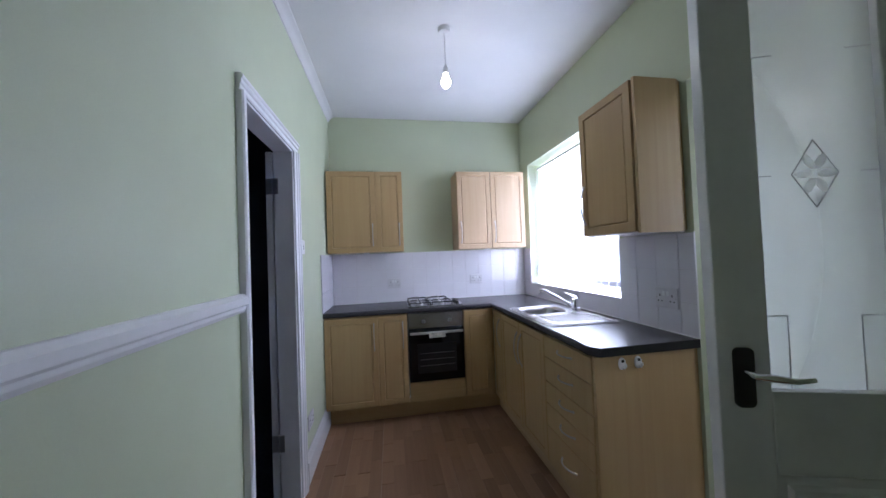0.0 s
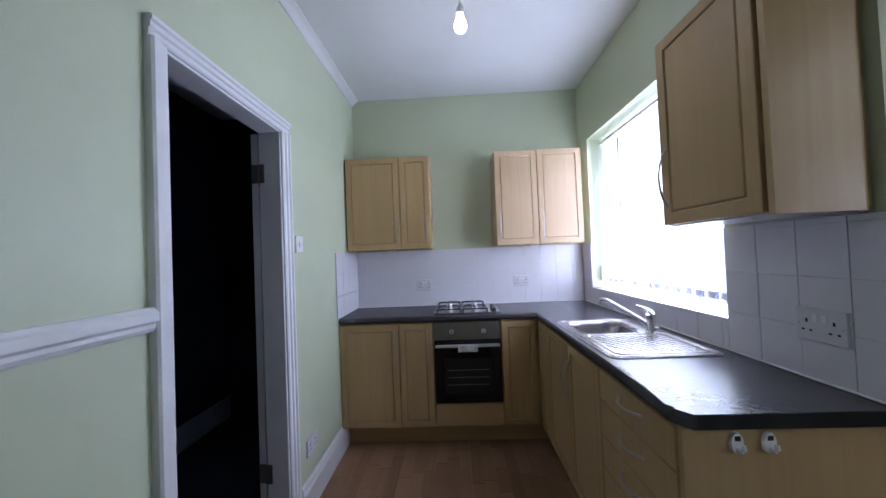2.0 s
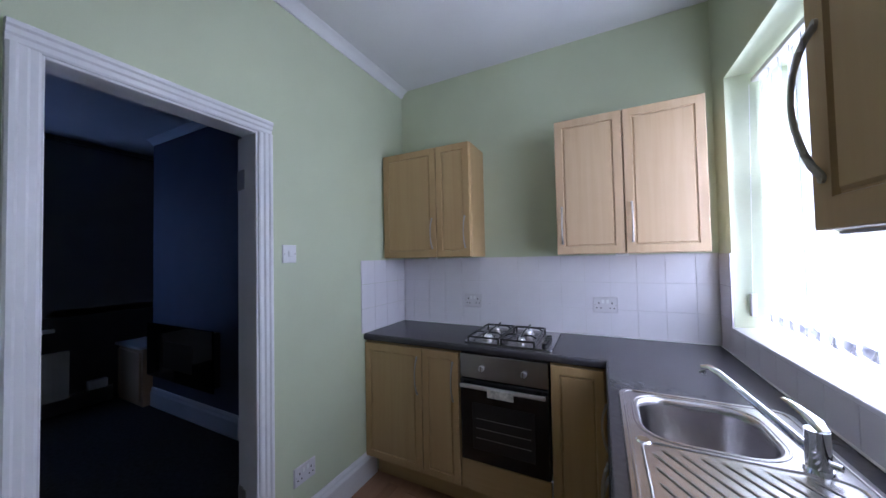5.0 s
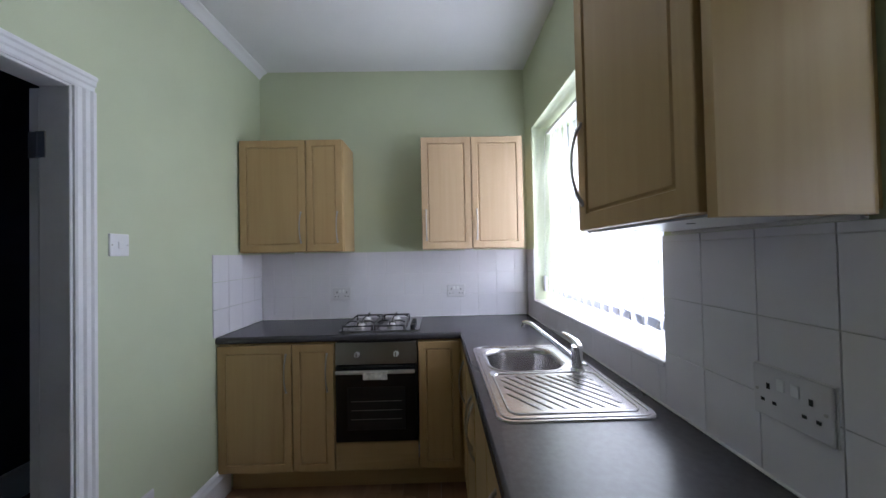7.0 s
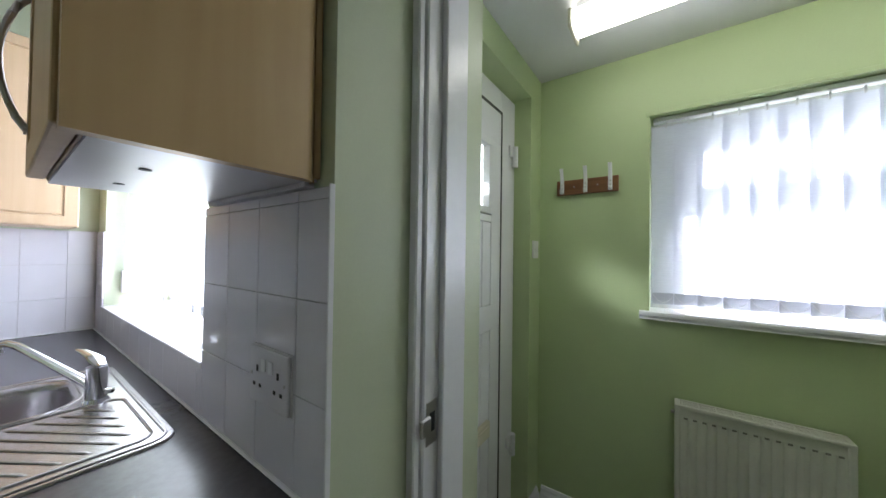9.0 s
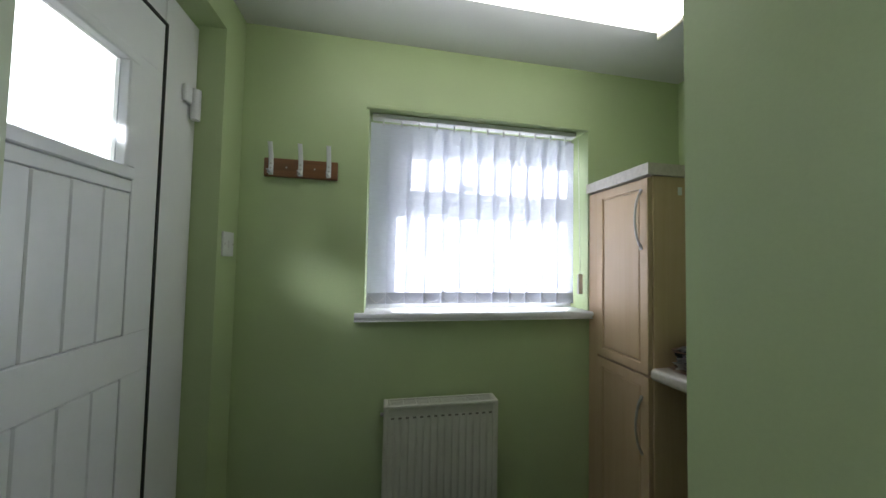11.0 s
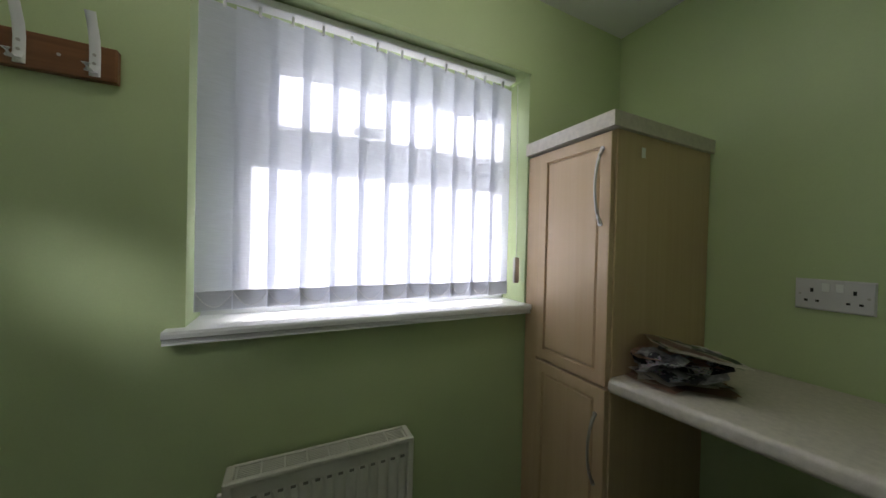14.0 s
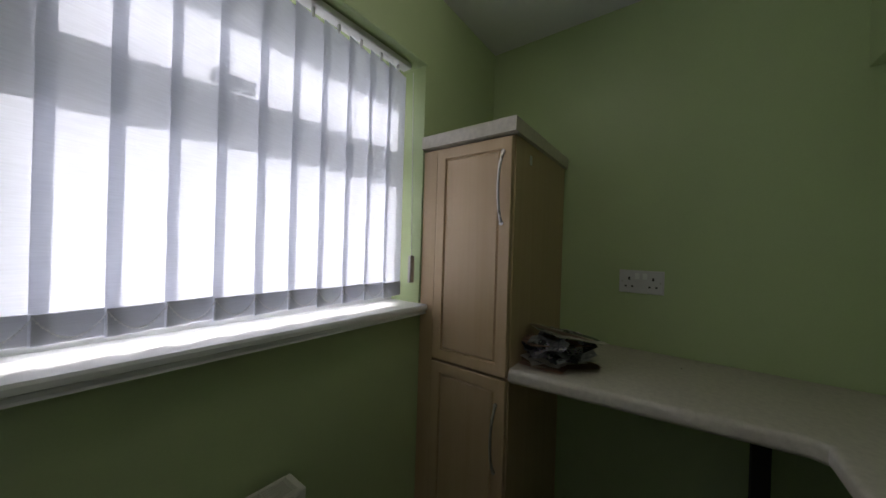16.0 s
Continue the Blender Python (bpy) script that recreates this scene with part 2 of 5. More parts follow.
PAPER_R = mat("warm_printed_paper", (0.38, 0.22, 0.15), 0.4, vary=0.7, scale=30, fine=70, bump=0.05)
PETAL = fabric("bevelled_glass_petal", (0.98, 0.99, 0.99), 0.88)
CONCRETE = mat("yard_concrete", (0.30, 0.29, 0.27), 0.9, vary=0.2, bump=0.3)


# ---- helpers ----
def box(bm, x0, y0, z0, x1, y1, z1, bevel=0.0, seg=1):
    r = bmesh.ops.create_cube(bm, size=1.0)
    vs = r["verts"]
    for v in vs:
        v.co = Vector(((x0 + x1) / 2 + v.co.x * (x1 - x0), (y0 + y1) / 2 + v.co.y * (y1 - y0), (z0 + z1) / 2 + v.co.z * (z1 - z0)))
    if bevel:
        es = list({e for v in vs for e in v.link_edges})
        bmesh.ops.bevel(bm, geom=es, offset=bevel, segments=seg, affect="EDGES", profile=0.5)
    return bm


def cyl(bm, a, b, r0, r1=None, n=16):
    """A closed rod from a to b."""
    a, b = Vector(a), Vector(b)
    d = b - a
    m = Matrix.Translation((a + b) / 2) @ d.to_track_quat("Z", "Y").to_matrix().to_4x4()
    bmesh.ops.create_cone(bm, cap_ends=True, segments=n, radius1=r0, radius2=r0 if r1 is None else r1, depth=d.length, matrix=m)
    return bm


def tube(bm, pts, r, n=10, flat=1.0, up=(0, 0, 1)):
    """A rod of radius r (a number, or one for each point) swept along points."""
    pts = [Vector(p) for p in pts]
    rings = []
    for i, p in enumerate(pts):
        t = (pts[min(i + 1, len(pts) - 1)] - pts[max(i - 1, 0)]).normalized()
        u = Vector(up)
        if abs(t.dot(u)) > 0.95:
            u = Vector((1, 0, 0))
        s = t.cross(u).normalized()
        w = s.cross(t).normalized()
        ri = r[i] if isinstance(r, (list, tuple)) else r
        rings.append([bm.verts.new(p + s * math.cos(k * 2 * math.pi / n) * ri + w * math.sin(k * 2 * math.pi / n) * ri * flat) for k in range(n)])
    for A, B in zip(rings, rings[1:]):
        for k in range(n):
            bm.faces.new((A[k], A[(k + 1) % n], B[(k + 1) % n], B[k]))
    bm.faces.new(rings[0][::-1]), bm.faces.new(rings[-1])
    return bm


def profile(bm, pts, length, m):
    """A moulding: the outline pts (y, z) drawn out along x to the given length, laid by the matrix m."""
    A = [bm.verts.new(m @ Vector((0, y, z))) for y, z in pts]
    B = [bm.verts.new(m @ Vector((length, y, z))) for y, z in pts]
    k = len(pts)
    for i in range(k):
        bm.faces.new((A[i], A[(i + 1) % k], B[(i + 1) % k], B[i]))
    bm.faces.new(A[::-1]), bm.faces.new(B)
    return bm


def prism(bm, outline, z0, z1):
    A = [bm.verts.new((x, y, z0)) for x, y in outline]
    B = [bm.verts.new((x, y, z1)) for x, y in outline]
    k = len(A)
    for i in range(k):
        bm.faces.new((A[i], A[(i + 1) % k], B[(i + 1) % k], B[i]))
    bm.faces.new(A[::-1]), bm.faces.new(B)
    return bm


def thing(name, at, label, category, group=""):
    e = new(name)
    e.empty_display_size = 0.05
    e.location = at
    return tagged(e, label, category, group)


def part(name, bm, material, parent=None, label="", m=None, smooth=False):
    """Links a bmesh as one mesh object, under a thing or part where one is given."""
    if m is not None:
        bm.transform(m)
    bmesh.ops.recalc_face_normals(bm, faces=bm.faces)
    me = bpy.data.meshes.new(name)
    bm.to_mesh(me)
    bm.free()
    me.materials.append(material)
    if smooth:
        for f in me.polygons:
            f.use_smooth = True
        me.set_sharp_from_angle(angle=radians(40))
    ob = new(name, me)
    if parent is not None:
        place_under(ob, parent)
    if label:
        ob["label"] = label
    return ob


def place_under(ob, parent):
    ob.parent = parent
    if parent.type == "EMPTY":
        ob.matrix_parent_inverse = Matrix.Translation(-Vector(parent.location))


def B():
    return bmesh.new()


def structure(name, bm, material, label, category="", m=None, smooth=False):
    ob = part(name, bm, material, None, label, m, smooth)
    return tagged(ob, label, category or name.split("_")[0], "", "structure")


# ---- the shell: kitchen ----
W, BK, H = 1.905, 7.60, 2.69          # right wall, back wall, ceiling
NEAR = 3.9                            # unseen wall behind the start of the walk, set near to bounce light
KW = (6.213, 7.43, 1.04, 2.195)       # kitchen window: y0 y1 z0 z1
UX, UY0, UY1, UH = 3.265, 3.87, 5.877, 2.207
UW = (4.378, 5.395, 1.062, 1.918)
PIER = 2.30                           # utility face of the thick wall
DY0, DY1, DZ = 4.87, 5.733, 2.10      # doorway between the rooms
LD = (5.80, 6.44, 1.985)              # doorway to the living room


def wall_with_holes(name, axis, a0, a1, u0, u1, z0, z1, holes, material, label):
    """A wall whose thickness runs a0..a1 along axis ('x' or 'y'), length u0..u1, with holes (u0, u1, z0, z1)."""
    bm = B()
    us = sorted({u0, u1, *[h[0] for h in holes], *[h[1] for h in holes]})
    zs = sorted({z0, z1, *[h[2] for h in holes], *[h[3] for h in holes]})
    us = [u for u in us if u0 <= u <= u1]
    zs = [z for z in zs if z0 <= z <= z1]
    for ua, ub in zip(us, us[1:]):
        for za, zb in zip(zs, zs[1:]):
            um, zm = (ua + ub) / 2, (za + zb) / 2
            if any(h[0] < um < h[1] and h[2] < zm < h[3] for h in holes):
                continue
            if axis == "x":
                box(bm, a0, ua, za, a1, ub, zb)
            else:
                box(bm, ua, a0, za, ub, a1, zb)
    bmesh.ops.remove_doubles(bm, verts=bm.verts, dist=1e-5)
    seen = {}
    for f in list(bm.faces):
        c = f.calc_center_median()
        key = (round(c.x, 4), round(c.y, 4), round(c.z, 4))
        seen.setdefault(key, []).append(f)
    bmesh.ops.delete(bm, geom=[f for fs in seen.values() if len(fs) > 1 for f in fs], context="FACES")
    return structure(name, bm, material, label, "wall")


wall_left = wall_with_holes("wall_west", "x", -0.085, 0.0, NEAR, BK, 0, H, [(LD[0], LD[1], -1, LD[2])], GREEN, "pale green painted plaster wall with a doorway")
wall_back = structure("wall_north", box(B(), -0.13, BK, 0, PIER, BK + 0.25, H), GREEN, "pale green painted plaster wall behind the units", "wall")
wall_right = wall_with_holes("wall_east", "x", W, PIER - 0.02, UY1, BK, 0, H, [(KW[0], KW[1], KW[2], KW[3])], GREEN, "unseen pale green wall, set near to bounce light with a window")
structure("wall_east_pier", box(B(), W, DY1, 0, PIER, UY1, H), GREEN, "unseen pale green wall, set near to bounce light end beside the doorway", "wall")
structure("wall_east_return", box(B(), PIER, DY1 + 0.001, 0, 2.355, UY1, UH), GREEN, "light green painted wall edge beside the outside door", "wall")
structure("wall_east_lintel", box(B(), W, DY0, DZ, PIER, DY1, H), GREEN, "pale green wall over the doorway", "wall")
structure("wall_east_near", box(B(), W, NEAR, 0, 2.0, 4.72, H), GREEN, "unseen pale green wall, set near to bounce light beside the doorway", "wall")
structure("wall_east_nib", box(B(), W, 4.72, 0, 2.33, DY0, H), GREEN_U, "green painted wall end beside the utility doorway", "wall")
structure("wall_south", box(B(), -0.13, NEAR - 0.15, 0, 2.0, NEAR, H), GREEN, "unseen pale green wall, set near to bounce light", "wall")
structure("ceiling", box(B(), -0.13, NEAR, H, PIER, BK, H + 0.12), CEIL, "white painted kitchen ceiling", "ceiling")
floor = structure("floor", box(B(), -0.05, NEAR, -0.12, 2.2, BK, -0.006), GROUT, "wood strip floor of the kitchen", "floor")
# utility room shell
structure("wall_utility_window", box(B(), UX, UY0 - 0.1, 0, UX + 0.28, UW[0], UH + 0.1), GREEN_U, "light green painted wall beside the window", "wall")
structure("wall_utility_window_2", box(B(), UX, UW[1], 0, UX + 0.28, UY1 + 0.28, UH + 0.1), GREEN_U, "light green painted wall with coat hooks", "wall")
structure("wall_utility_window_3", box(B(), UX, UW[0], 0, UX + 0.28, UW[1], UW[2]), GREEN_U, "light green painted wall under the window", "wall")
structure("wall_utility_window_4", box(B(), UX, UW[0], UW[3], UX + 0.28, UW[1], UH + 0.1), GREEN_U, "light green painted wall over the window", "wall")
ED = (2.42, 3.12, 2.075)               # outside door's reveal: x0 x1 top
structure("wall_utility_door", box(B(), ED[1], UY1, 0, UX, UY1 + 0.24, UH + 0.1), GREEN_U, "light green wall beside the outside door", "wall")
structure("wall_utility_door_2", box(B(), ED[0] - 0.12, UY1, ED[2], ED[1], UY1 + 0.24, UH + 0.1), GREEN_U, "light green wall over the outside door", "wall")
structure("wall_utility_door_3", box(B(), PIER, UY1, 0, ED[0], UY1 + 0.24, UH + 0.1), GREEN_U, "light green wall beside the outside door", "wall")
structure("wall_utility_south", box(B(), 1.9, UY0 - 0.1, 0, UX, UY0, UH + 0.1), GREEN_U, "light green painted wall above the counter", "wall")
structure("wall_utility_west", box(B(), 2.0, UY0, 0, 2.004, 4.72, UH), GREEN_U, "light green painted recess beside the counter", "wall")
structure("wall_utility_beam", box(B(), 2.004, UY0, 1.79, 2.125, 4.72, UH), GREEN_U, "light green boxed beam over the recess", "wall")
structure("ceiling_utility", box(B(), PIER, UY0, UH, UX, UY1, UH + 0.1), CEIL, "white painted utility ceiling", "ceiling")
structure("ceiling_utility_2", box(B(), 2.0, UY0, UH, PIER, 4.72, UH + 0.1), CEIL, "white painted utility ceiling", "ceiling")
structure("floor_utility", box(B(), 2.2, UY0, -0.12, UX, UY1 + 0.24, 0.0), CARPET, "dark utility floor", "floor")


def skirting(name, p, length, turn, h=0.17, label="white painted skirting board"):
    """Skirting from p along +x turned by degrees; its back lies on the wall, its face on the -y side."""
    prof = [(0, 0), (-0.02, 0), (-0.02, h * 0.72), (-0.012, h * 0.82), (-0.012, h * 0.9), (-0.006, h), (0, h)]
    return structure(name, profile(B(), prof, length, Matrix.Translation(p) @ pose(0, 0, 0, 0, 0, turn)), GLOSS, label, "skirting")


skirting("baseboard_west", (0, 6.535, 0), 0.68, 90)
skirting("baseboard_west_near", (0, NEAR, 0), 5.75 - NEAR, 90)
skirting("baseboard_utility", (UX, UY1 - 0.02, 0), 1.45, -90, 0.12)
skirting("baseboard_utility_door", (ED[1] + 0.005, UY1, 0), UX - ED[1] - 0.03, 0, 0.12)

# coving along the west wall and a thin fillet on the other walls
COVE = [(a * 0.75, b * 0.62) for a, b in ((0, 0), (-0.075, 0), (-0.072, -0.010), (-0.060, -0.016), (-0.045, -0.026), (-0.030, -0.042), (-0.020, -0.060), (-0.012, -0.068), (-0.012, -0.078), (0, -0.08))]
structure("trim_coving_west", profile(B(), COVE, BK - NEAR, Matrix.Translation((0, NEAR, H)) @ pose(0, 0, 0, 0, 0, 90)), CEIL, "white plaster coving", "coving", smooth=True)

# dado rail on the near part of the west wall
DADO = [(0, 0), (-0.012, 0), (-0.02, 0.012), (-0.02, 0.022), (-0.03, 0.03), (-0.03, 0.052), (-0.022, 0.058), (-0.016, 0.066), (0, 0.066)]
structure("trim_dado_rail", profile(B(), DADO, 5.75 - NEAR, Matrix.Translation((0, NEAR, 1.160)) @ pose(0, 0, 0, 0, 0, 90)), GLOSS, "white moulded dado rail", "dado rail")

# architrave round the living room doorway
ARCH = [(0, 0), (-0.012, 0), (-0.016, 0.006), (-0.016, 0.02), (-0.022, 0.026), (-0.022, 0.04), (-0.028, 0.046), (-0.028, 0.056), (-0.022, 0.062), (0, 0.062)]
door_1 = thing("door_1", (0, 6.1, 0), "white painted door frame with moulded architrave", "door frame")
tagged(door_1, kind="structure")


def arch_leg(name, y, z0, z1, inward):
    bm = profile(B(), [(a, b * inward) for a, b in ARCH], z1 - z0, Matrix.Identity(4))
    # profile runs along x; stand it upright on the west wall, outline's y towards the room
    mm = Matrix(((0, -1, 0, 0), (0, 0, 1, y), (1, 0, 0, z0), (0, 0, 0, 1)))
    part(name, bm, GLOSS, door_1, m=mm)


arch_leg("architrave", LD[0] + 0.012, 0, LD[2] - 0.012, -1)
arch_leg("architrave", LD[1] - 0.012, 0, LD[2] - 0.012, 1)
bm = profile(B(), ARCH, LD[1] - LD[0] + 0.100, Matrix.Identity(4))
part("architrave", bm, GLOSS, door_1, m=Matrix(((0, -1, 0, 0), (1, 0, 0, LD[0] - 0.050), (0, 0, 1, LD[2] - 0.012), (0, 0, 0, 1))))
part("lining", box(B(), -0.10, LD[0], 0, 0.004, LD[0] + 0.02, LD[2], 0.002), GLOSS, door_1)
part("lining", box(B(), -0.10, LD[1] - 0.02, 0, 0.004, LD[1], LD[2], 0.002), GLOSS, door_1)
part("lining", box(B(), -0.10, LD[0] + 0.02, LD[2] - 0.02, 0.004, LD[1] - 0.02, LD[2], 0.002), GLOSS, door_1)
leaf = part("door_leaf", box(B(), -0.145, LD[1] - 0.012, 0.01, -0.108, LD[1] + 0.6, LD[2] - 0.02, 0.003), GLOSS, door_1, "white door standing fully open")
for hz in (0.28, 1.72):
    bm = cyl(B(), (-0.104, LD[1] - 0.018, hz), (-0.104, LD[1] - 0.018, hz + 0.09), 0.006)
    box(bm, -0.100, LD[1] - 0.024, hz, -0.075, LD[1] - 0.0205, hz + 0.09)
    box(bm, -0.142, LD[1] - 0.016, hz, -0.108, LD[1] - 0.0125, hz + 0.09)
    part("hinge", bm, NICKEL, door_1, "steel butt hinge")


# ---- kitchen units ----
def door_panel(w, h, t=0.02, margin=0.05):
    """A routed cabinet front: x 0..w, z 0..h, face at y=-t, with a grooved, raised middle."""
    bm = B()
    box(bm, 0.001, -t, 0.001, w - 0.001, 0, h - 0.001, 0.003, 2)
    f = max((f for f in bm.faces if f.normal.y < -0.9), key=lambda f: f.calc_area())
    if margin and w > 2.6 * margin:
        bmesh.ops.inset_region(bm, faces=[f], thickness=margin, depth=0.0)
        bmesh.ops.inset_region(bm, faces=[f], thickness=0.004, depth=-0.007)
        bmesh.ops.inset_region(bm, faces=[f], thickness=0.004, depth=0.0)
        bmesh.ops.inset_region(bm, faces=[f], thickness=0.007, depth=0.005)
    return bm


def bow_handle(a, b, out=0.028, r=0.0042):
    """A bowed bar handle from a to b on a front at y=const, bowing towards -y."""
    a, b = Vector(a), Vector(b)
    pts, rad = [], []
    for i in range(13):
        s = i / 12
        p = a.lerp(b, s)
        p.y -= out * math.sin(math.pi * s) ** 0.7
        pts.append(p)
        rad.append(r * (1.25 - 0.35 * math.sin(math.pi * s)))
    bm = tube(B(), pts, rad, 8)
    for p in (a, b):
        cyl(bm, (p.x, p.y + 0.002, p.z), (p.x, p.y - 0.004, p.z), 0.0065, n=12)
    return bm


def unit(name, m, w, h, depth, fronts, label, category, material=BEECH, group="", carcass=True, end_bevel=0.0):
    """A cabinet: carcass x 0..w, y 0..depth, z 0..h under the pose m; fronts: (x0, x1, z0, z1, handle, margin)."""
    t = thing(name, m.translation, label, category, group)
    if carcass:
        part("body", box(B(), 0, 0, 0, w, depth, h, 0.0015), material, t, m=m)
    for x0, x1, z0, z1, hd, mg in fronts:
        bm = door_panel(x1 - x0, z1 - z0, 0.02, mg)
        d = part("drawer_front" if hd == "level" else "door", bm, material, t, m=m @ Matrix.Translation((x0, -0.001, z0)))
        if hd == "level":
            c = (x0 + x1) / 2
            hb = bow_handle((c - 0.062, -0.021, (z0 + z1) / 2 + 0.01), (c + 0.062, -0.021, (z0 + z1) / 2 + 0.01))
        elif hd:
            hx, hz0, hz1 = hd
            hb = bow_handle((hx, -0.021, hz0), (hx, -0.021, hz1))
        if hd:
            part("handle", hb, NICKEL, d, "bowed satin metal handle", m=m, smooth=True)
    return t


FY = 7.145     # base fronts of the back run
unit("base_cabinet", pose(0.005, FY, 0.15), 0.655, 0.722, 0.45,
     [(0.0, 0.415, 0.004, 0.715, (0.385, 0.45, 0.66), 0.055), (0.419, 0.651, 0.004, 0.715, (0.615, 0.45, 0.66), 0.05)],
     "beech effect base cabinet with two routed doors", "cabinet", group="base cabinets")
unit("base_cabinet", pose(1.132, FY, 0.15), 0.262, 0.722, 0.45, [(0.003, 0.235, 0.004, 0.715, None, 0.05)],
     "beech effect corner base cabinet with one plain door", "cabinet", group="base cabinets")
FX = 1.402     # base fronts of the window run
unit("base_cabinet", pose(FX, 7.11, 0.15, 0, 0, -90), 0.2, 0.722, 0.48, [(0.01, 0.196, 0.004, 0.715, (0.165, 0.45, 0.66), 0.045)],
     "beech effect corner cabinet beside the sink unit", "cabinet", group="base cabinets")
unit("sink_cabinet", pose(FX, 6.906, 0.15, 0, 0, -90), 0.70, 0.56, 0.48,
     [(0.0, 0.349, 0.004, 0.715, (0.318, 0.43, 0.64), 0.05), (0.353, 0.70, 0.004, 0.715, (0.384, 0.43, 0.64), 0.05)],
     "beech effect sink cabinet with two routed doors", "cabinet", group="base cabinets")
unit("drawer_cabinet", pose(FX, 6.203, 0.15, 0, 0, -90), 0.435, 0.722, 0.48,
     [(0.002, 0.433, 0.598, 0.715, "level", 0), (0.002, 0.433, 0.463, 0.594, "level", 0), (0.002, 0.433, 0.340, 0.459, "level", 0),
      (0.002, 0.433, 0.213, 0.336, "level", 0), (0.002, 0.433, 0.004, 0.209, "level", 0)],
     "beech effect drawer cabinet with five plain drawers", "cabinet", group="base cabinets")
end_panel = tagged(part("end_panel", box(B(), FX - 0.018, 5.748, 0, W - 0.003, 5.766, 0.872, 0.0015), BEECH), "beech effect end panel under the worktop", "panel")
tagged(part("plinth", box(B(), 0.022, 7.225, 0, 1.46, 7.243, 0.146, 0.001), BEECH_H), "beech effect plinth under the base cabinets", "plinth")
tagged(part("plinth", box(B(), 1.452, 5.768, 0, 1.470, 7.222, 0.146, 0.001), wood("beech_laminate_deep", (0.40, 0.27, 0.135), (0.56, 0.40, 0.22), 0.42, 1)), "beech effect plinth under the sink cabinets", "plinth")

# two white plastic clips on the end panel
for cx in (1.513, 1.592):
    t = thing("plastic_clip", (cx, 5.748, 0.842), "white oval plastic clip screwed to the end panel", "clip", "clips on the end panel")
    ring = [(cx + 0.017 * math.cos(a), 0.837 + 0.027 * math.copysign(abs(math.sin(a)) ** 0.8, math.sin(a))) for a in [k * math.pi / 12 for k in range(24)]]
    bm = B()
    A = [bm.verts.new((x, 5.7475, z)) for x, z in ring]
    C = [bm.verts.new((cx + (x - cx) * 0.86, 5.740, 0.837 + (z - 0.837) * 0.9)) for x, z in ring]
    for k in range(24):
        bm.faces.new((A[k], A[(k + 1) % 24], C[(k + 1) % 24], C[k]))
    bm.faces.new(C), bm.faces.new(A[::-1])
    part("plate", bm, UPVC, t)
    part("recess", box(B(), cx - 0.007, 5.7385, 0.844, cx + 0.007, 5.7405, 0.856, 0.0008), DARK, t)
    part("hook", tube(B(), [(cx, 5.741, 0.824), (cx, 5.728, 0.824), (cx, 5.722, 0.832), (cx, 5.724, 0.842)], 0.005, 8), UPVC, t)
    part("screw", cyl(B(), (cx, 5.7395, 0.817), (cx, 5.7385, 0.817), 0.003), NICKEL, t)

# worktop with the bowl's cut-out
TOP = 0.915


def rounded(x0, y0, x1, y1, r, n=6):
    pts = []
    for cx, cy, a0 in ((x1 - r, y1 - r, 0), (x0 + r, y1 - r, 90), (x0 + r, y0 + r, 180), (x1 - r, y0 + r, 270)):
        for k in range(n + 1):
            a = radians(a0 + 90 * k / n)
            pts.append((cx + r * math.cos(a), cy + r * math.sin(a)))
    return pts


def slab_with_hole(outline, hole, z0, z1, rounded_edges):
    bm = B()
    es = []
    for loop in (outline, hole):
        vs = [bm.verts.new((x, y, z1)) for x, y in loop]
        es += [bm.edges.new((vs[i], vs[(i + 1) % len(vs)])) for i in range(len(vs))]
    bmesh.ops.triangle_fill(bm, edges=es, use_beauty=True)
    r = bmesh.ops.extrude_face_region(bm, geom=list(bm.faces))
    vs = [g for g in r["geom"] if isinstance(g, bmesh.types.BMVert)]
    bmesh.ops.translate(bm, verts=vs, vec=(0, 0, z0 - z1))
    sel = [e for e in bm.edges if all(abs(v.co.z - z1) < 1e-5 or abs(v.co.z - z0) < 1e-5 for v in e.verts)
           and abs(e.verts[0].co.z - e.verts[1].co.z) < 1e-5 and rounded_edges(e.verts[0].co, e.verts[1].co)]
    if sel:
        bmesh.ops.bevel(bm, geom=sel, offset=0.013, segments=4, affect="EDGES", profile=0.5)
    return bm


L_OUT = [(0.003, 7.118), (1.372, 7.118), (1.372, 5.775), (1.405, 5.733), (W - 0.002, 5.733), (W - 0.002, BK - 0.002), (0.003, BK - 0.002)]
BOWL = rounded(1.460, 6.505, 1.738, 6.775, 0.07)
wt_bm = slab_with_hole(L_OUT, BOWL, 0.876, TOP, lambda a, b: (abs(a.y - 7.118) < 1e-4 and abs(b.y - 7.118) < 1e-4) or (abs(a.x - 1.372) < 1e-4 and abs(b.x - 1.372) < 1e-4))
worktop = thing("worktop", (1.6, 6.8, 0.876), "dark grey laminate worktop in an L shape", "worktop")
part("top", wt_bm, WORKTOP, worktop, smooth=True)
part("end_strip", box(B(), 1.41, 5.7318, 0.877, W - 0.004, 5.7328, 0.9135, 0.0004), BLACK, worktop, "black edging strip")

# wall cabinets
unit("wall_cabinet", pose(0.012, 7.352, 1.39), 0.65, 0.715, 0.246,
     [(0.0, 0.415, 0.002, 0.713, (0.385, 0.06, 0.25), 0.055), (0.419, 0.648, 0.002, 0.713, (0.615, 0.06, 0.25), 0.05)],
     "beech effect wall cabinet with two routed doors", "cabinet", group="wall cabinets")
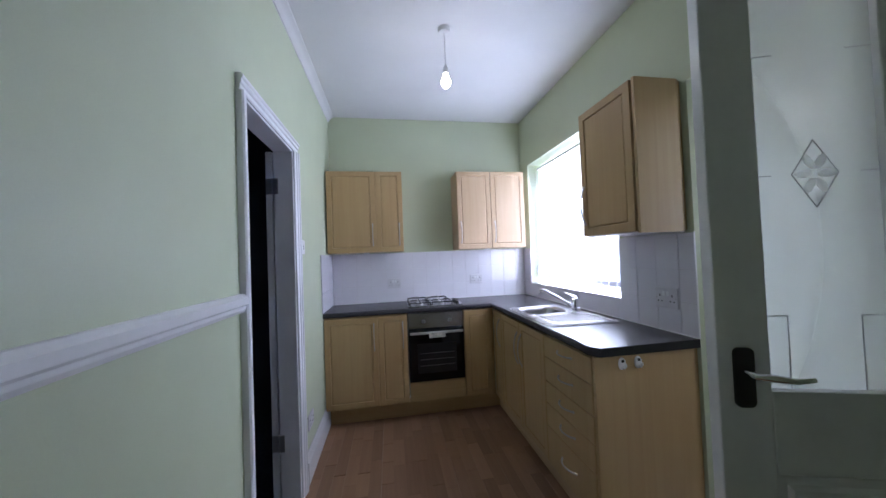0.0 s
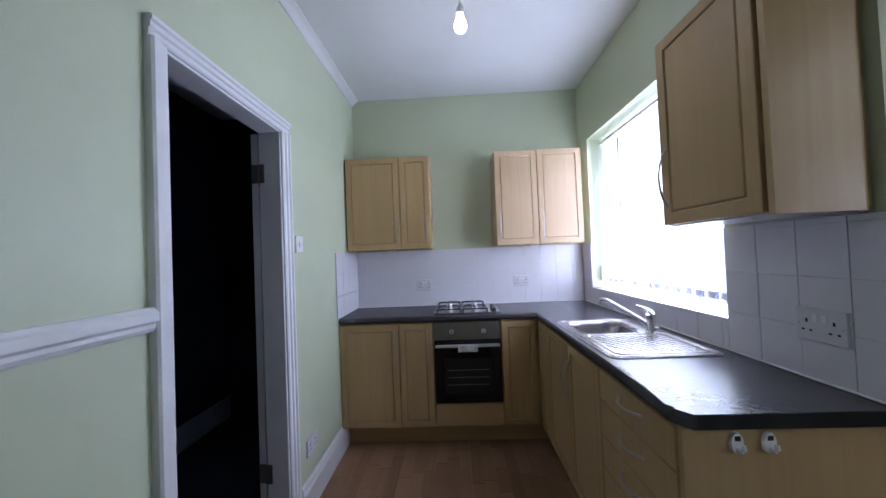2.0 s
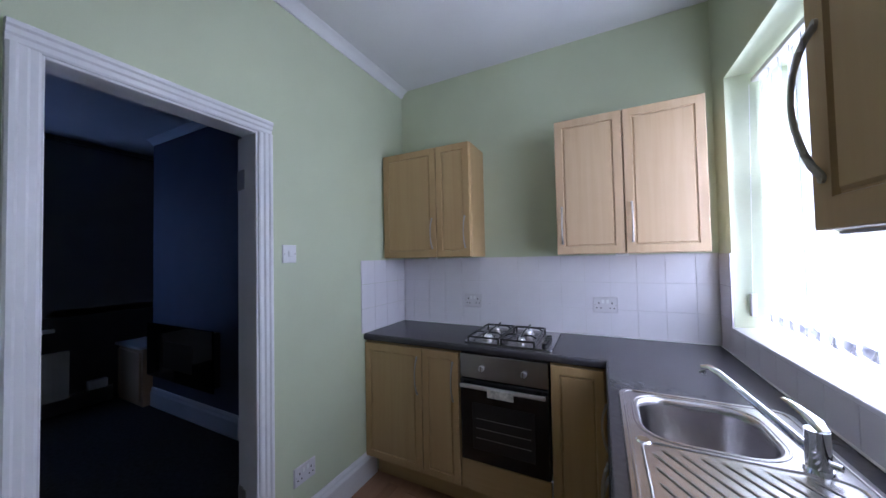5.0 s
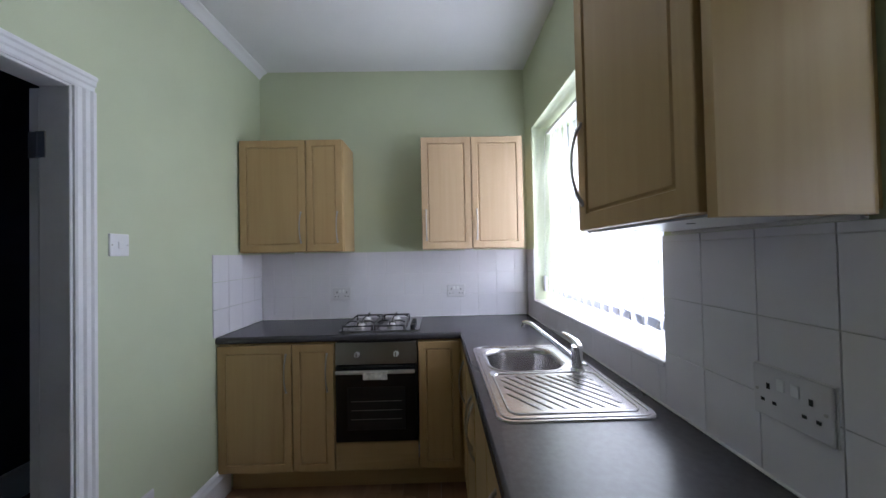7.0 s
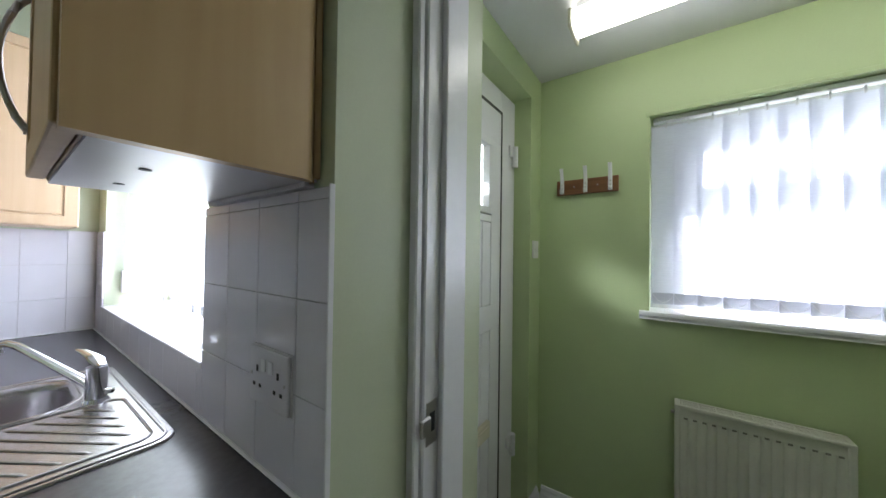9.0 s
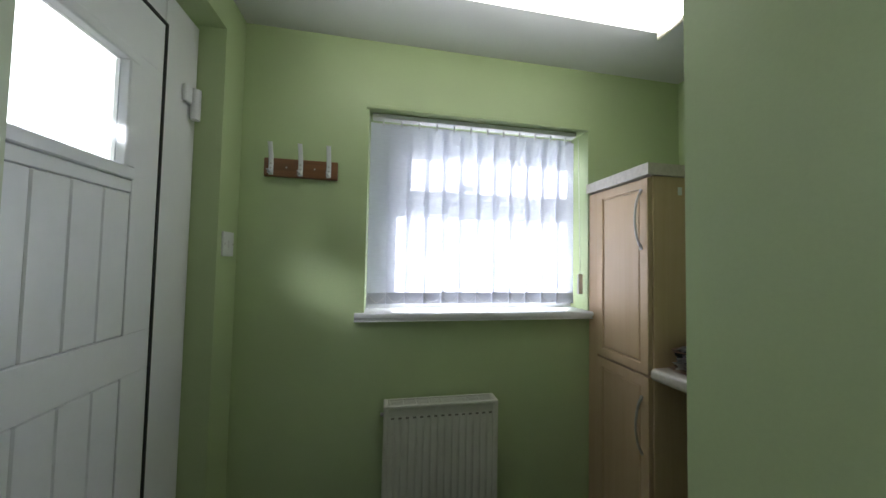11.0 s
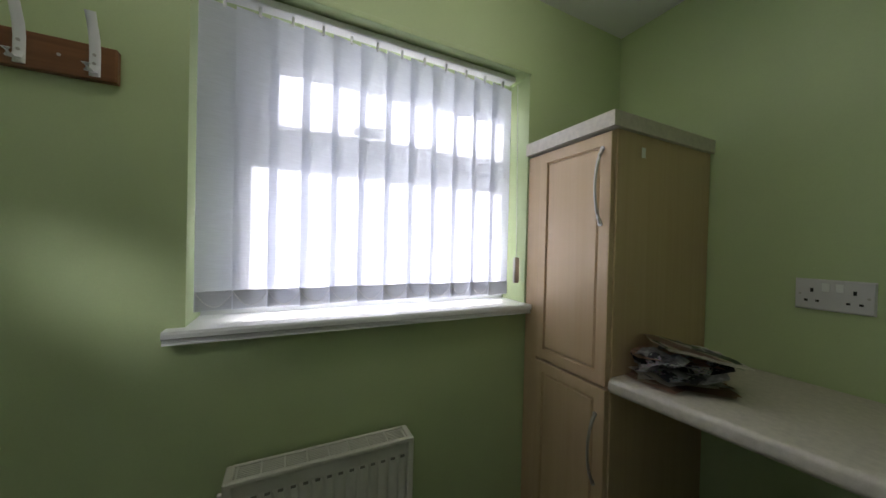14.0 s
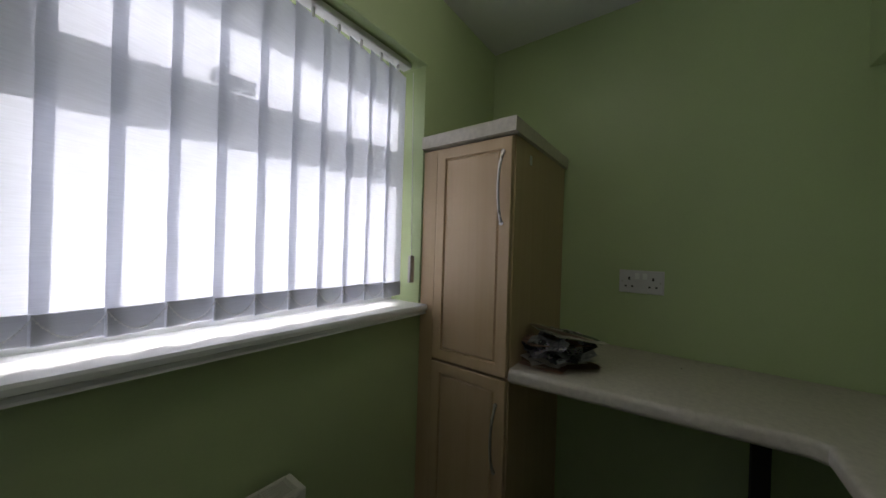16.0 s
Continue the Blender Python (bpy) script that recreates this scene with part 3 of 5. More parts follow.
unit("wall_cabinet", pose(1.160, 7.352, 1.39), 0.655, 0.72, 0.246,
     [(0.0, 0.318, 0.002, 0.718, (0.03, 0.06, 0.25), 0.05), (0.322, 0.653, 0.002, 0.718, (0.352, 0.06, 0.25), 0.05)],
     "pale wood effect wall cabinet with two routed doors", "cabinet", MAPLE, group="wall cabinets")
cw = unit("wall_cabinet", pose(1.662, 6.17, 1.413, 0, 0, -90), 0.405, 0.70, 0.241,
          [(0.002, 0.395, 0.0, 0.70, (0.03, 0.07, 0.28), 0.055)], "beech effect wall cabinet with one door over the worktop", "cabinet", group="wall cabinets")
bm = prism(B(), [(1.645, 5.765), (1.645, 5.748)] + [(1.862 + 0.03 * math.sin(radians(a)), 5.778 - 0.03 * math.cos(radians(a))) for a in range(0, 91, 15)] + [(1.892, 5.765)], 1.405, 2.113)
part("end_panel", bm, BEECH, cw, smooth=True)
part("underside", box(B(), 1.664, 5.77, 1.4085, 1.90, 6.165, 1.4125), MELAMINE, cw, "pale grey underside board")
part("wall_batten", box(B(), 1.885, 5.78, 1.400, 1.9025, 6.16, 1.408, 0.001), MELAMINE, cw)
for hx_, hy_ in ((1.73, 5.90), (1.73, 6.06)):
    part("fixing_hole", cyl(B(), (hx_, hy_, 1.4075), (hx_, hy_, 1.4083), 0.007, n=14), DARK, cw)
for (bx0, bx1, byy) in ((0.3, 0.36, 7.45), (1.44, 1.5, 7.45)):
    tagged(part("cable_clip", box(B(), bx0, byy, 1.378, bx1, byy + 0.02, 1.390, 0.002), UPVC), "small white fixing under the wall cabinet", "fixing", "fixings under the cabinets")

# ---- oven and hob ----
OX0, OX1 = 0.664, 1.128
oven = thing("built_in_oven", (0.9, FY, 0.3), "built-in oven with steel panel and black glass door", "oven")
part("control_panel", box(B(), OX0 + 0.002, FY - 0.022, 0.744, OX1 - 0.002, FY, 0.870, 0.002), STEEL, oven, "brushed steel control panel")
od = part("door", box(B(), OX0 + 0.002, FY - 0.024, 0.312, OX1 - 0.002, FY, 0.738, 0.003), BLACKGLASS, oven, "black glass oven door")
part("window", box(B(), OX0 + 0.07, FY - 0.0265, 0.38, OX1 - 0.07, FY - 0.0245, 0.62, 0.0008), BLACK, od)
part("handle", box(B(), OX0 + 0.012, FY - 0.058, 0.702, OX1 - 0.012, FY - 0.046, 0.722, 0.003, 2), SATIN, od, "steel bar handle")
for hx in (OX0 + 0.05, OX1 - 0.05):
    part("handle_post", box(B(), hx - 0.008, FY - 0.047, 0.702, hx + 0.008, FY - 0.023, 0.720, 0.001), STEEL, od)
part("sticker", box(B(), 0.83, FY - 0.0605, 0.672, 0.965, FY - 0.0585, 0.712, 0.0005), PAPER, od, "pale paper sticker hanging from the handle")
for sx in (0.42, 0.47, 0.52):
    part("shelf", tube(B(), [(OX0 + 0.09, FY - 0.0272, sx + 0.02), (OX1 - 0.09, FY - 0.0272, sx + 0.02)], 0.0012, 6), NICKEL, od)
for kx in (0.79, 1.01):
    k = part("knob", cyl(B(), (kx, FY - 0.022, 0.802), (kx, FY - 0.040, 0.802), 0.0155, 0.0135, 24), SATIN, oven, smooth=True)
    part("pointer", box(B(), kx - 0.0025, FY - 0.0445, 0.788, kx + 0.0025, FY - 0.040, 0.816, 0.0008), STEEL, k)
part("body", box(B(), OX0 + 0.005, FY + 0.001, 0.30, OX1 - 0.005, FY + 0.42, 0.868), BLACK, oven)
tagged(part("filler_panel", box(B(), OX0 + 0.002, FY - 0.02, 0.155, OX1 - 0.002, FY, 0.308, 0.0015), BEECH_H), "beech effect panel under the oven", "panel")

HX0, HX1, HY0, HY1 = 0.672, 1.140, 7.172, 7.56
hob = thing("gas_hob", (0.9, 7.37, TOP), "steel gas hob with black pan supports", "hob")
part("plate", prism(B(), rounded(HX0, HY0, HX1, HY1, 0.015, 3), TOP + 0.0005, TOP + 0.008), STEEL, hob)
for i, (bx_, by_, br) in enumerate(((0.775, 7.27, 0.036), (0.775, 7.46, 0.028), (0.965, 7.27, 0.028), (0.965, 7.46, 0.036))):
    b = part("burner", cyl(B(), (bx_, by_, TOP + 0.008), (bx_, by_, TOP + 0.020), br, br * 0.9, 24), NICKEL, hob, smooth=True)
    part("cap", cyl(B(), (bx_, by_, TOP + 0.0205), (bx_, by_, TOP + 0.028), br * 0.8, br * 0.72, 24), SATIN, b, "dull metal burner cap", smooth=True)
for gx0, gx1 in ((0.69, 0.862), (0.878, 1.050)):
    g = part("pan_support", tube(B(), [(gx0, HY0 + 0.02, TOP + 0.03), (gx1, HY0 + 0.02, TOP + 0.03), (gx1, HY1 - 0.02, TOP + 0.03), (gx0, HY1 - 0.02, TOP + 0.03), (gx0, HY0 + 0.02, TOP + 0.03)], 0.005, 8), BLACK, hob, "black wire pan support")
    gc = (gx0 + gx1) / 2
    bars = [((gx0, 7.27), (gc - 0.022, 7.27)), ((gx1, 7.27), (gc + 0.022, 7.27)), ((gx0, 7.46), (gc - 0.022, 7.46)), ((gx1, 7.46), (gc + 0.022, 7.46)),
            ((gc, HY0 + 0.02), (gc, 7.245)), ((gc, 7.295), (gc, 7.435)), ((gc, 7.485), (gc, HY1 - 0.02))]
    for (xa, ya), (xb, yb) in bars:
        part("bar", tube(B(), [(xa, ya, TOP + 0.031), (xa * 0.6 + xb * 0.4, ya * 0.6 + yb * 0.4, TOP + 0.045), (xb, yb, TOP + 0.045)], 0.0048, 6), BLACK, g)
    for fx_, fy_ in ((gx0, HY0 + 0.02), (gx1, HY0 + 0.02), (gx0, HY1 - 0.02), (gx1, HY1 - 0.02)):
        part("foot", cyl(B(), (fx_, fy_, TOP + 0.008), (fx_, fy_, TOP + 0.03), 0.005, n=8), BLACK, g)
for ky in (7.215, 7.265, 7.315, 7.365):
    k = part("knob", cyl(B(), (1.100, ky, TOP + 0.008), (1.100, ky, TOP + 0.028), 0.0155, 0.0135, 20), BLACK, hob, "black control knob", smooth=True)
    part("grip", box(B(), 1.086, ky - 0.003, TOP + 0.028, 1.114, ky + 0.003, TOP + 0.034, 0.001), STEEL, k)

# ---- sink and tap ----
SX0, SX1, SY0, SY1 = 1.412, 1.842, 6.150, 6.815
sink = thing("sink", (1.62, 6.48, TOP), "stainless steel inset sink with ribbed drainer", "sink")
SZ = TOP + 0.005
bm = B()
outer = rounded(SX0, SY0, SX1, SY1, 0.04)
inner = rounded(1.452, 6.500, 1.746, 6.780, 0.085)
es = []
for loop in (outer, inner):
    vs = [bm.verts.new((x, y, SZ)) for x, y in loop]
    es += [bm.edges.new((vs[i], vs[(i + 1) % len(vs)])) for i in range(len(vs))]
bmesh.ops.triangle_fill(bm, edges=es, use_beauty=True)
A = [bm.verts.new((x, y, SZ)) for x, y in outer]
C = [bm.verts.new((x, y, TOP + 0.0006)) for x, y in rounded(SX0 - 0.003, SY0 - 0.003, SX1 + 0.003, SY1 + 0.003, 0.043)]
for i in range(len(A)):
    bm.faces.new((A[i], A[(i + 1) % len(A)], C[(i + 1) % len(A)], C[i]))
part("deck", bm, STEEL, sink)
rings = [(0.0, SZ, 0.085), (0.004, SZ - 0.002, 0.084), (0.009, SZ - 0.008, 0.082), (0.012, SZ - 0.02, 0.08), (0.018, SZ - 0.11, 0.078), (0.026, SZ - 0.138, 0.072), (0.042, SZ - 0.152, 0.06), (0.075, SZ - 0.158, 0.03)]
bm = B()
prev = None
for ins, z, r in rings:
    ring = [bm.verts.new((x, y, z)) for x, y in rounded(1.452 + ins, 6.500 + ins, 1.746 - ins, 6.780 - ins, r)]
    if prev:
        for i in range(len(ring)):
            bm.faces.new((prev[i], prev[(i + 1) % len(ring)], ring[(i + 1) % len(ring)], ring[i]))
    prev = ring
bm.faces.new(prev)
part("bowl", bm, STEEL, sink, smooth=True)
part("waste", cyl(B(), (1.60, 6.64, SZ - 0.1575), (1.60, 6.64, SZ - 0.152), 0.032, 0.028, 20), CHROME, sink)
rim = [(x, y, SZ + 0.001) for x, y in rounded(SX0 + 0.012, SY0 + 0.012, SX1 - 0.012, SY1 - 0.012, 0.032)]
part("rim", tube(B(), rim + [rim[0]], 0.0035, 8, 0.6), STEEL, sink, smooth=True)
lip = [(x, y, SZ + 0.0005) for x, y in rounded(1.444, 6.492, 1.754, 6.788, 0.092)]
part("bowl_lip", tube(B(), lip + [lip[0]], 0.0035, 8, 0.6), STEEL, sink, smooth=True)
lip = [(x, y, SZ + 0.0005) for x, y in rounded(SX0 + 0.035, SY0 + 0.035, SX1 - 0.03, 6.475, 0.03)]
part("drainer_edge", tube(B(), lip + [lip[0]], 0.003, 8), STEEL, sink, smooth=True)
# ribs slant across the drainer, each cut off at the drainer's edge
DX0, DX1, DY_LO, DY_HI = 1.465, 1.785, 6.205, 6.452
dxr, dyr = 0.56, -0.83
for i in range(13):
    cxr, cyr = DX0 - 0.09 + i * 0.037, DY_HI
    k0 = max(0.0, (DX0 - cxr) / dxr)
    k1 = min((DX1 - cxr) / dxr, (DY_LO - cyr) / dyr)
    if k1 - k0 > 0.05:
        rib = [(cxr + dxr * k, cyr + dyr * k, SZ - 0.0012 + (0.0024 if 0 < j < 4 else 0)) for j, k in enumerate((k0, k0 + 0.012, (k0 + k1) / 2, k1 - 0.012, k1))]
        part("drainer_rib", tube(B(), rib, 0.0036, 8, 0.5), STEEL, sink, smooth=True)
part("overflow", cyl(B(), (1.452, 6.478, SZ), (1.452, 6.478, SZ + 0.004), 0.018, 0.014, 16), CHROME, sink, smooth=True)

tap = thing("mixer_tap", (1.768, 6.495, TOP), "chrome mixer tap with lever and long spout", "tap")
TPX, TPY = 1.768, 6.495
part("base", cyl(B(), (TPX, TPY, SZ), (TPX, TPY, SZ + 0.010), 0.025, 0.022, 24), CHROME, tap, smooth=True)
part("body", cyl(B(), (TPX, TPY, SZ + 0.010), (TPX, TPY, SZ + 0.088), 0.020, 0.0195, 24), CHROME, tap, smooth=True)
part("spout", tube(B(), [(TPX - 0.004, TPY + 0.01, SZ + 0.035), (TPX - 0.02, TPY + 0.035, SZ + 0.05), (TPX - 0.075, TPY + 0.115, SZ + 0.098), (TPX - 0.115, TPY + 0.175, SZ + 0.132), (TPX - 0.13, TPY + 0.197, SZ + 0.138), (TPX - 0.14, TPY + 0.21, SZ + 0.134), (TPX - 0.143, TPY + 0.214, SZ + 0.116)],
               [0.011, 0.011, 0.0095, 0.009, 0.009, 0.009, 0.0095], 14), CHROME, tap, smooth=True)
part("lever", tube(B(), [(TPX + 0.006, TPY - 0.014, SZ + 0.089), (TPX, TPY, SZ + 0.103), (TPX - 0.006, TPY + 0.022, SZ + 0.110), (TPX - 0.018, TPY + 0.052, SZ + 0.119), (TPX - 0.025, TPY + 0.07, SZ + 0.121)], [0.012, 0.0165, 0.013, 0.009, 0.006], 14, 0.5), CHROME, tap, smooth=True)
part("knob", cyl(B(), (TPX + 0.014, TPY - 0.012, SZ + 0.025), (TPX + 0.026, TPY - 0.022, SZ + 0.025), 0.007), CHROME, tap, smooth=True)


# ---- sockets and switches ----
def socket(m, label, w=0.125, h=0.088):
    """A double socket: x along the wall, face on -y, middle at the pose m."""
    t = thing("wall_socket", m.translation, label, "socket", "double sockets")
    # rim standing out behind the plate, added as its shadow outline
    part("shadow_gap", box(B(), -w / 2 - 0.0012, -0.0022, -h / 2 - 0.0012, w / 2 + 0.0012, 0, h / 2 + 0.0012), GROUT, t, m=m)
    part("plate", box(B(), -w / 2, -0.009, -h / 2, w / 2, -0.0024, h / 2, 0.003, 2), PLATE, t, m=m)
    for sx in (-1, 1):
        cx = sx * w * 0.27
        part("rocker", box(B(), sx * 0.012 - 0.007, -0.0115, 0.010, sx * 0.012 + 0.007, -0.009, 0.032, 0.001), UPVC, t, m=m)
        part("pin_hole", box(B(), cx - 0.003, -0.0098, 0.006, cx + 0.003, -0.0088, 0.017), DARK, t, m=m)
        for k in (-1, 1):
            part("pin_hole", box(B(), cx + k * 0.0105 - 0.0035, -0.0098, -0.020, cx + k * 0.0105 + 0.0035, -0.0088, -0.014), DARK, t, m=m)
        part("screw", cyl(B(), (sx * w * 0.43, -0.0088, 0), (sx * w * 0.43, -0.0100, 0), 0.003, n=10), NICKEL, t, m=m)
    return t


socket(pose(0.57, BK - 0.007, 1.09), "white double socket on the tiled wall")
socket(pose(1.382, BK - 0.007, 1.096), "white double socket on the tiled wall beside the window")
socket(pose(W - 0.007, 5.888, 1.083, 0, 0, -90), "white double socket above the worktop", 0.13, 0.098)
socket(pose(0, 6.665, 0.325, 0, 0, 90), "white double socket low on the green wall")
socket(pose(2.632, UY0, 1.164, 0, 0, 180), "white double socket over the utility counter", 0.138, 0.082)


def light_switch(m, label, w=0.075, h=0.088):
    t = thing("light_switch", m.translation, label, "switch", "light switches")
    part("plate", box(B(), -w / 2, -0.009, -h / 2, w / 2, 0, h / 2, 0.003, 2), UPVC, t, m=m)
    part("rocker", box(B(), -0.008, -0.013, -0.014, 0.008, -0.008, 0.014, 0.0015), UPVC, t, m=m)
    for sx in (-1, 1):
        part("screw", cyl(B(), (sx * w * 0.4, -0.0088, 0), (sx * w * 0.4, -0.0100, 0), 0.003, n=10), NICKEL, t, m=m)


light_switch(pose(0, 6.585, 1.422, 0, 0, 90), "white light switch on the green wall beside the doorway")
light_switch(pose(3.183, UY1, 1.328, 0, 0, 0), "white light switch beside the outside door")

# ---- pendant bulb ----
pend = thing("pendant_light", (0.90, 6.33, H), "bare lit bulb hanging from a white ceiling rose", "pendant light")
part("ceiling_rose", cyl(B(), (0.90, 6.33, H - 0.022), (0.90, 6.33, H), 0.030, 0.038, 24), UPVC, pend, smooth=True)
part("cord", tube(B(), [(0.90, 6.33, H - 0.02), (0.901, 6.33, 2.58), (0.90, 6.33, 2.46)], 0.003, 8), UPVC, pend)
part("lampholder", cyl(cyl(B(), (0.90, 6.33, 2.415), (0.90, 6.33, 2.445), 0.017, 0.017, 20), (0.90, 6.33, 2.445), (0.90, 6.33, 2.468), 0.016, 0.006, 20), UPVC, pend, smooth=True)
bm = B()
bmesh.ops.create_uvsphere(bm, u_segments=20, v_segments=14, radius=0.028, matrix=Matrix.Translation((0.90, 6.33, 2.365)) @ Matrix.Diagonal((1, 1, 1.15, 1)))
cyl(bm, (0.90, 6.33, 2.385), (0.90, 6.33, 2.416), 0.020, 0.0135, 20)
part("bulb", bm, BULB, pend, "glowing white bulb", smooth=True)


# ---- windows ----
def window(name, x, y0, y1, z0, z1, frames, label):
    """A plastic window in a wall facing x: frames are lights (y0, y1, z0, z1) left open in the outer frame."""
    t = thing(name, (x, (y0 + y1) / 2, z0), label, "window")
    tagged(t, kind="structure")
    ys = sorted({y0, y1, *[f[0] for f in frames], *[f[1] for f in frames]})
    zs = sorted({z0, z1, *[f[2] for f in frames], *[f[3] for f in frames]})
    bm = B()
    for ya, yb in zip(ys, ys[1:]):
        for za, zb in zip(zs, zs[1:]):
            if not any(f[0] < (ya + yb) / 2 < f[1] and f[2] < (za + zb) / 2 < f[3] for f in frames):
                box(bm, x, ya, za, x + 0.06, yb, zb)
    part("window_frame", bm, UPVC, t)
    for f in frames:
        bm = B()
        for (a, b, c, d) in ((f[0], f[1], f[2], f[2] + 0.012), (f[0], f[1], f[3] - 0.012, f[3]), (f[0], f[0] + 0.012, f[2] + 0.012, f[3] - 0.012), (f[1] - 0.012, f[1], f[2] + 0.012, f[3] - 0.012)):
            box(bm, x + 0.012, a, c, x + 0.045, b, d)
        part("bead", bm, UPVC, t)
        p = part("pane", box(B(), x + 0.026, f[0] + 0.008, f[2] + 0.008, x + 0.030, f[1] - 0.008, f[3] - 0.008), GLASS, t)
        p.visible_shadow = False
    return t


def blind(name, x, y0, y1, z0, z1, n, slat_w, turn, label, sway=0.0, hem=0.034):
    """A vertical blind: head rail, carriers, n cloth slats with weights, and bead chains."""
    t = thing(name, (x, (y0 + y1) / 2, z1), label, "blind")
    part("head_rail", box(B(), x - 0.02, y0, z1 + 0.01, x + 0.02, y1, z1 + 0.030, 0.003), UPVC, t, "white head rail")
    step = (y1 - y0 - slat_w * 0.9) / (n - 1)
    rnd = random.Random(7)
    feet = []
    for i in range(n):
        cy = y0 + slat_w * 0.45 + i * step
        a = radians(turn + rnd.uniform(-3, 3))
        ux, uy = math.sin(a), math.cos(a)
        zt, zb = z1 - 0.009, z0 + rnd.uniform(-0.002, 0.002)
        lean = rnd.uniform(-1, 1) * sway
        bm = B()
        rows = []
        for r in range(7):
            s = r / 6
            z = zt + (zb - zt) * s
            row = []
            for c in range(5):
                k = c / 4 - 0.5
                bulge = 0.0004 * (1 - (2 * k) ** 2)
                row.append(bm.verts.new((x + ux * k * slat_w - uy * bulge + lean * s, cy + uy * k * slat_w + ux * bulge, z)))
            rows.append(row)
        for A, C in zip(rows, rows[1:]):
            for c in range(4):
                bm.faces.new((A[c], A[c + 1], C[c + 1], C[c]))
        bmesh.ops.solidify(bm, geom=list(bm.faces), thickness=0.0008)
        s = part("slat", bm, SLAT, t)
        bm = B()
        vs = []
        for sx in (-1, 1):
            for k, z in ((-0.47, zb + 0.002), (0.47, zb + 0.002), (0.47, zb + hem), (-0.47, zb + hem)):
                vs.append(bm.verts.new((x + ux * k * slat_w - uy * 0.003 + sx * 0.0016 * uy + lean, cy + uy * k * slat_w - sx * 0.0016 * ux + ux * 0.003, z)))
        for q in ((0, 1, 2, 3), (7, 6, 5, 4), (0, 4, 5, 1), (1, 5, 6, 2), (2, 6, 7, 3), (3, 7, 4, 0)):
            bm.faces.new([vs[k] for k in q])
        part("weight", bm, HEM, s, "weight sewn into the hem")
        bm = box(B(), x - 0.005, cy - 0.0035, z1 - 0.016, x + 0.005, cy + 0.0035, z1 + 0.0095, 0.001)
        part("carrier", bm, UPVC, t)
        inner = -math.copysign(0.46, ux)        # the edge that stands nearer the room
        feet.append((x - 0.006 + lean + inner * ux * slat_w, cy + inner * uy * slat_w, zb + hem - 0.004))
    for A, C in zip(feet, feet[1:]):
        pts = []
        for k in range(9):
            s = k / 8
            pts.append((A[0] + (C[0] - A[0]) * s, A[1] + (C[1] - A[1]) * s, A[2] + (C[2] - A[2]) * s - 0.036 * 4 * s * (1 - s)))
        bm = tube(B(), pts, 0.0008, 5)
        for k in range(17):
            s = k / 16
            bmesh.ops.create_icosphere(bm, subdivisions=1, radius=0.0021, matrix=Matrix.Translation(
                (A[0] + (C[0] - A[0]) * s, A[1] + (C[1] - A[1]) * s, A[2] + (C[2] - A[2]) * s - 0.036 * 4 * s * (1 - s))))
        part("bead_chain", bm, UPVC, t)
    return t


window("window_1", 2.145, KW[0], KW[1], KW[2], KW[3], [(KW[0] + 0.05, 6.80, 1.09, 1.72), (6.86, KW[1] - 0.05, 1.09, 1.72), (KW[0] + 0.05, 6.80, 1.79, 2.145), (6.86, KW[1] - 0.05, 1.79, 2.145)], "white plastic kitchen window behind a blind")
kb = blind("vertical_blind", 2.015, KW[0] + 0.012, KW[1] - 0.012, 1.085, 2.135, 15, 0.092, 14, "white cloth vertical blind in the kitchen window")
part("cord_weight", box(B(), 1.955, KW[1] - 0.035, 1.10, 1.975, KW[1] - 0.012, 1.20, 0.003), UPVC, kb)
part("cord", tube(B(), [(1.965, KW[1] - 0.023, 1.20), (1.985, KW[1] - 0.023, 2.135)], 0.0012, 6), UPVC, kb)
structure("window_sill_kitchen", box(B(), W - 0.012, KW[0], KW[2] - 0.014, 2.145, KW[1], KW[2] + 0.002, 0.002), TILE, "white tiled window sill", "sill")
window("window_2", 3.405, UW[0], UW[1], UW[2], UW[3], [(UW[0] + 0.03, 5.255, 1.11, 1.592), (UW[0] + 0.03, 5.197, 1.664, 1.875)], "white plastic utility window behind a blind")
part("window_handle", box(B(), 3.382, 4.895, 1.668, 3.4045, 4.985, 1.690, 0.004), UPVC, bpy.data.objects["window_2"])
ub = blind("vertical_blind", 3.315, 4.4193, 5.384, 1.094, 1.884, 12, 0.106, -11, "white cloth vertical blind in the utility window", hem=0.05)
part("cord_weight", box(B(), 3.270, UW[0] + 0.022, 1.14, 3.285, UW[0] + 0.044, 1.235, 0.003), NICKEL, ub, "grey cord weight")
part("cord", tube(B(), [(3.277, UW[0] + 0.033, 1.235), (3.295, UW[0] + 0.033, 1.885)], 0.0012, 6), UPVC, ub)
bm = B()
SILL = [(0.13, 0), (-0.035, 0), (-0.038, -0.006), (-0.038, -0.016), (-0.03, -0.02), (-0.03, -0.028), (-0.034, -0.032), (0.0, -0.033), (0.13, -0.033)]
profile(bm, SILL, 5.43 - 4.375, Matrix.Translation((UX, 5.43, UW[2] + 0.003)) @ pose(0, 0, 0, 0, 0, -90))
structure("window_sill_utility", bm, GLOSS, "white moulded window sill", "sill")
structure("trim_window_head", box(B(), UX - 0.012, UW[0], UW[3] - 0.004, UX + 0.004, UW[1] + 0.012, UW[3] + 0.014, 0.002), GREEN_U, "green painted edge over the window", "trim")

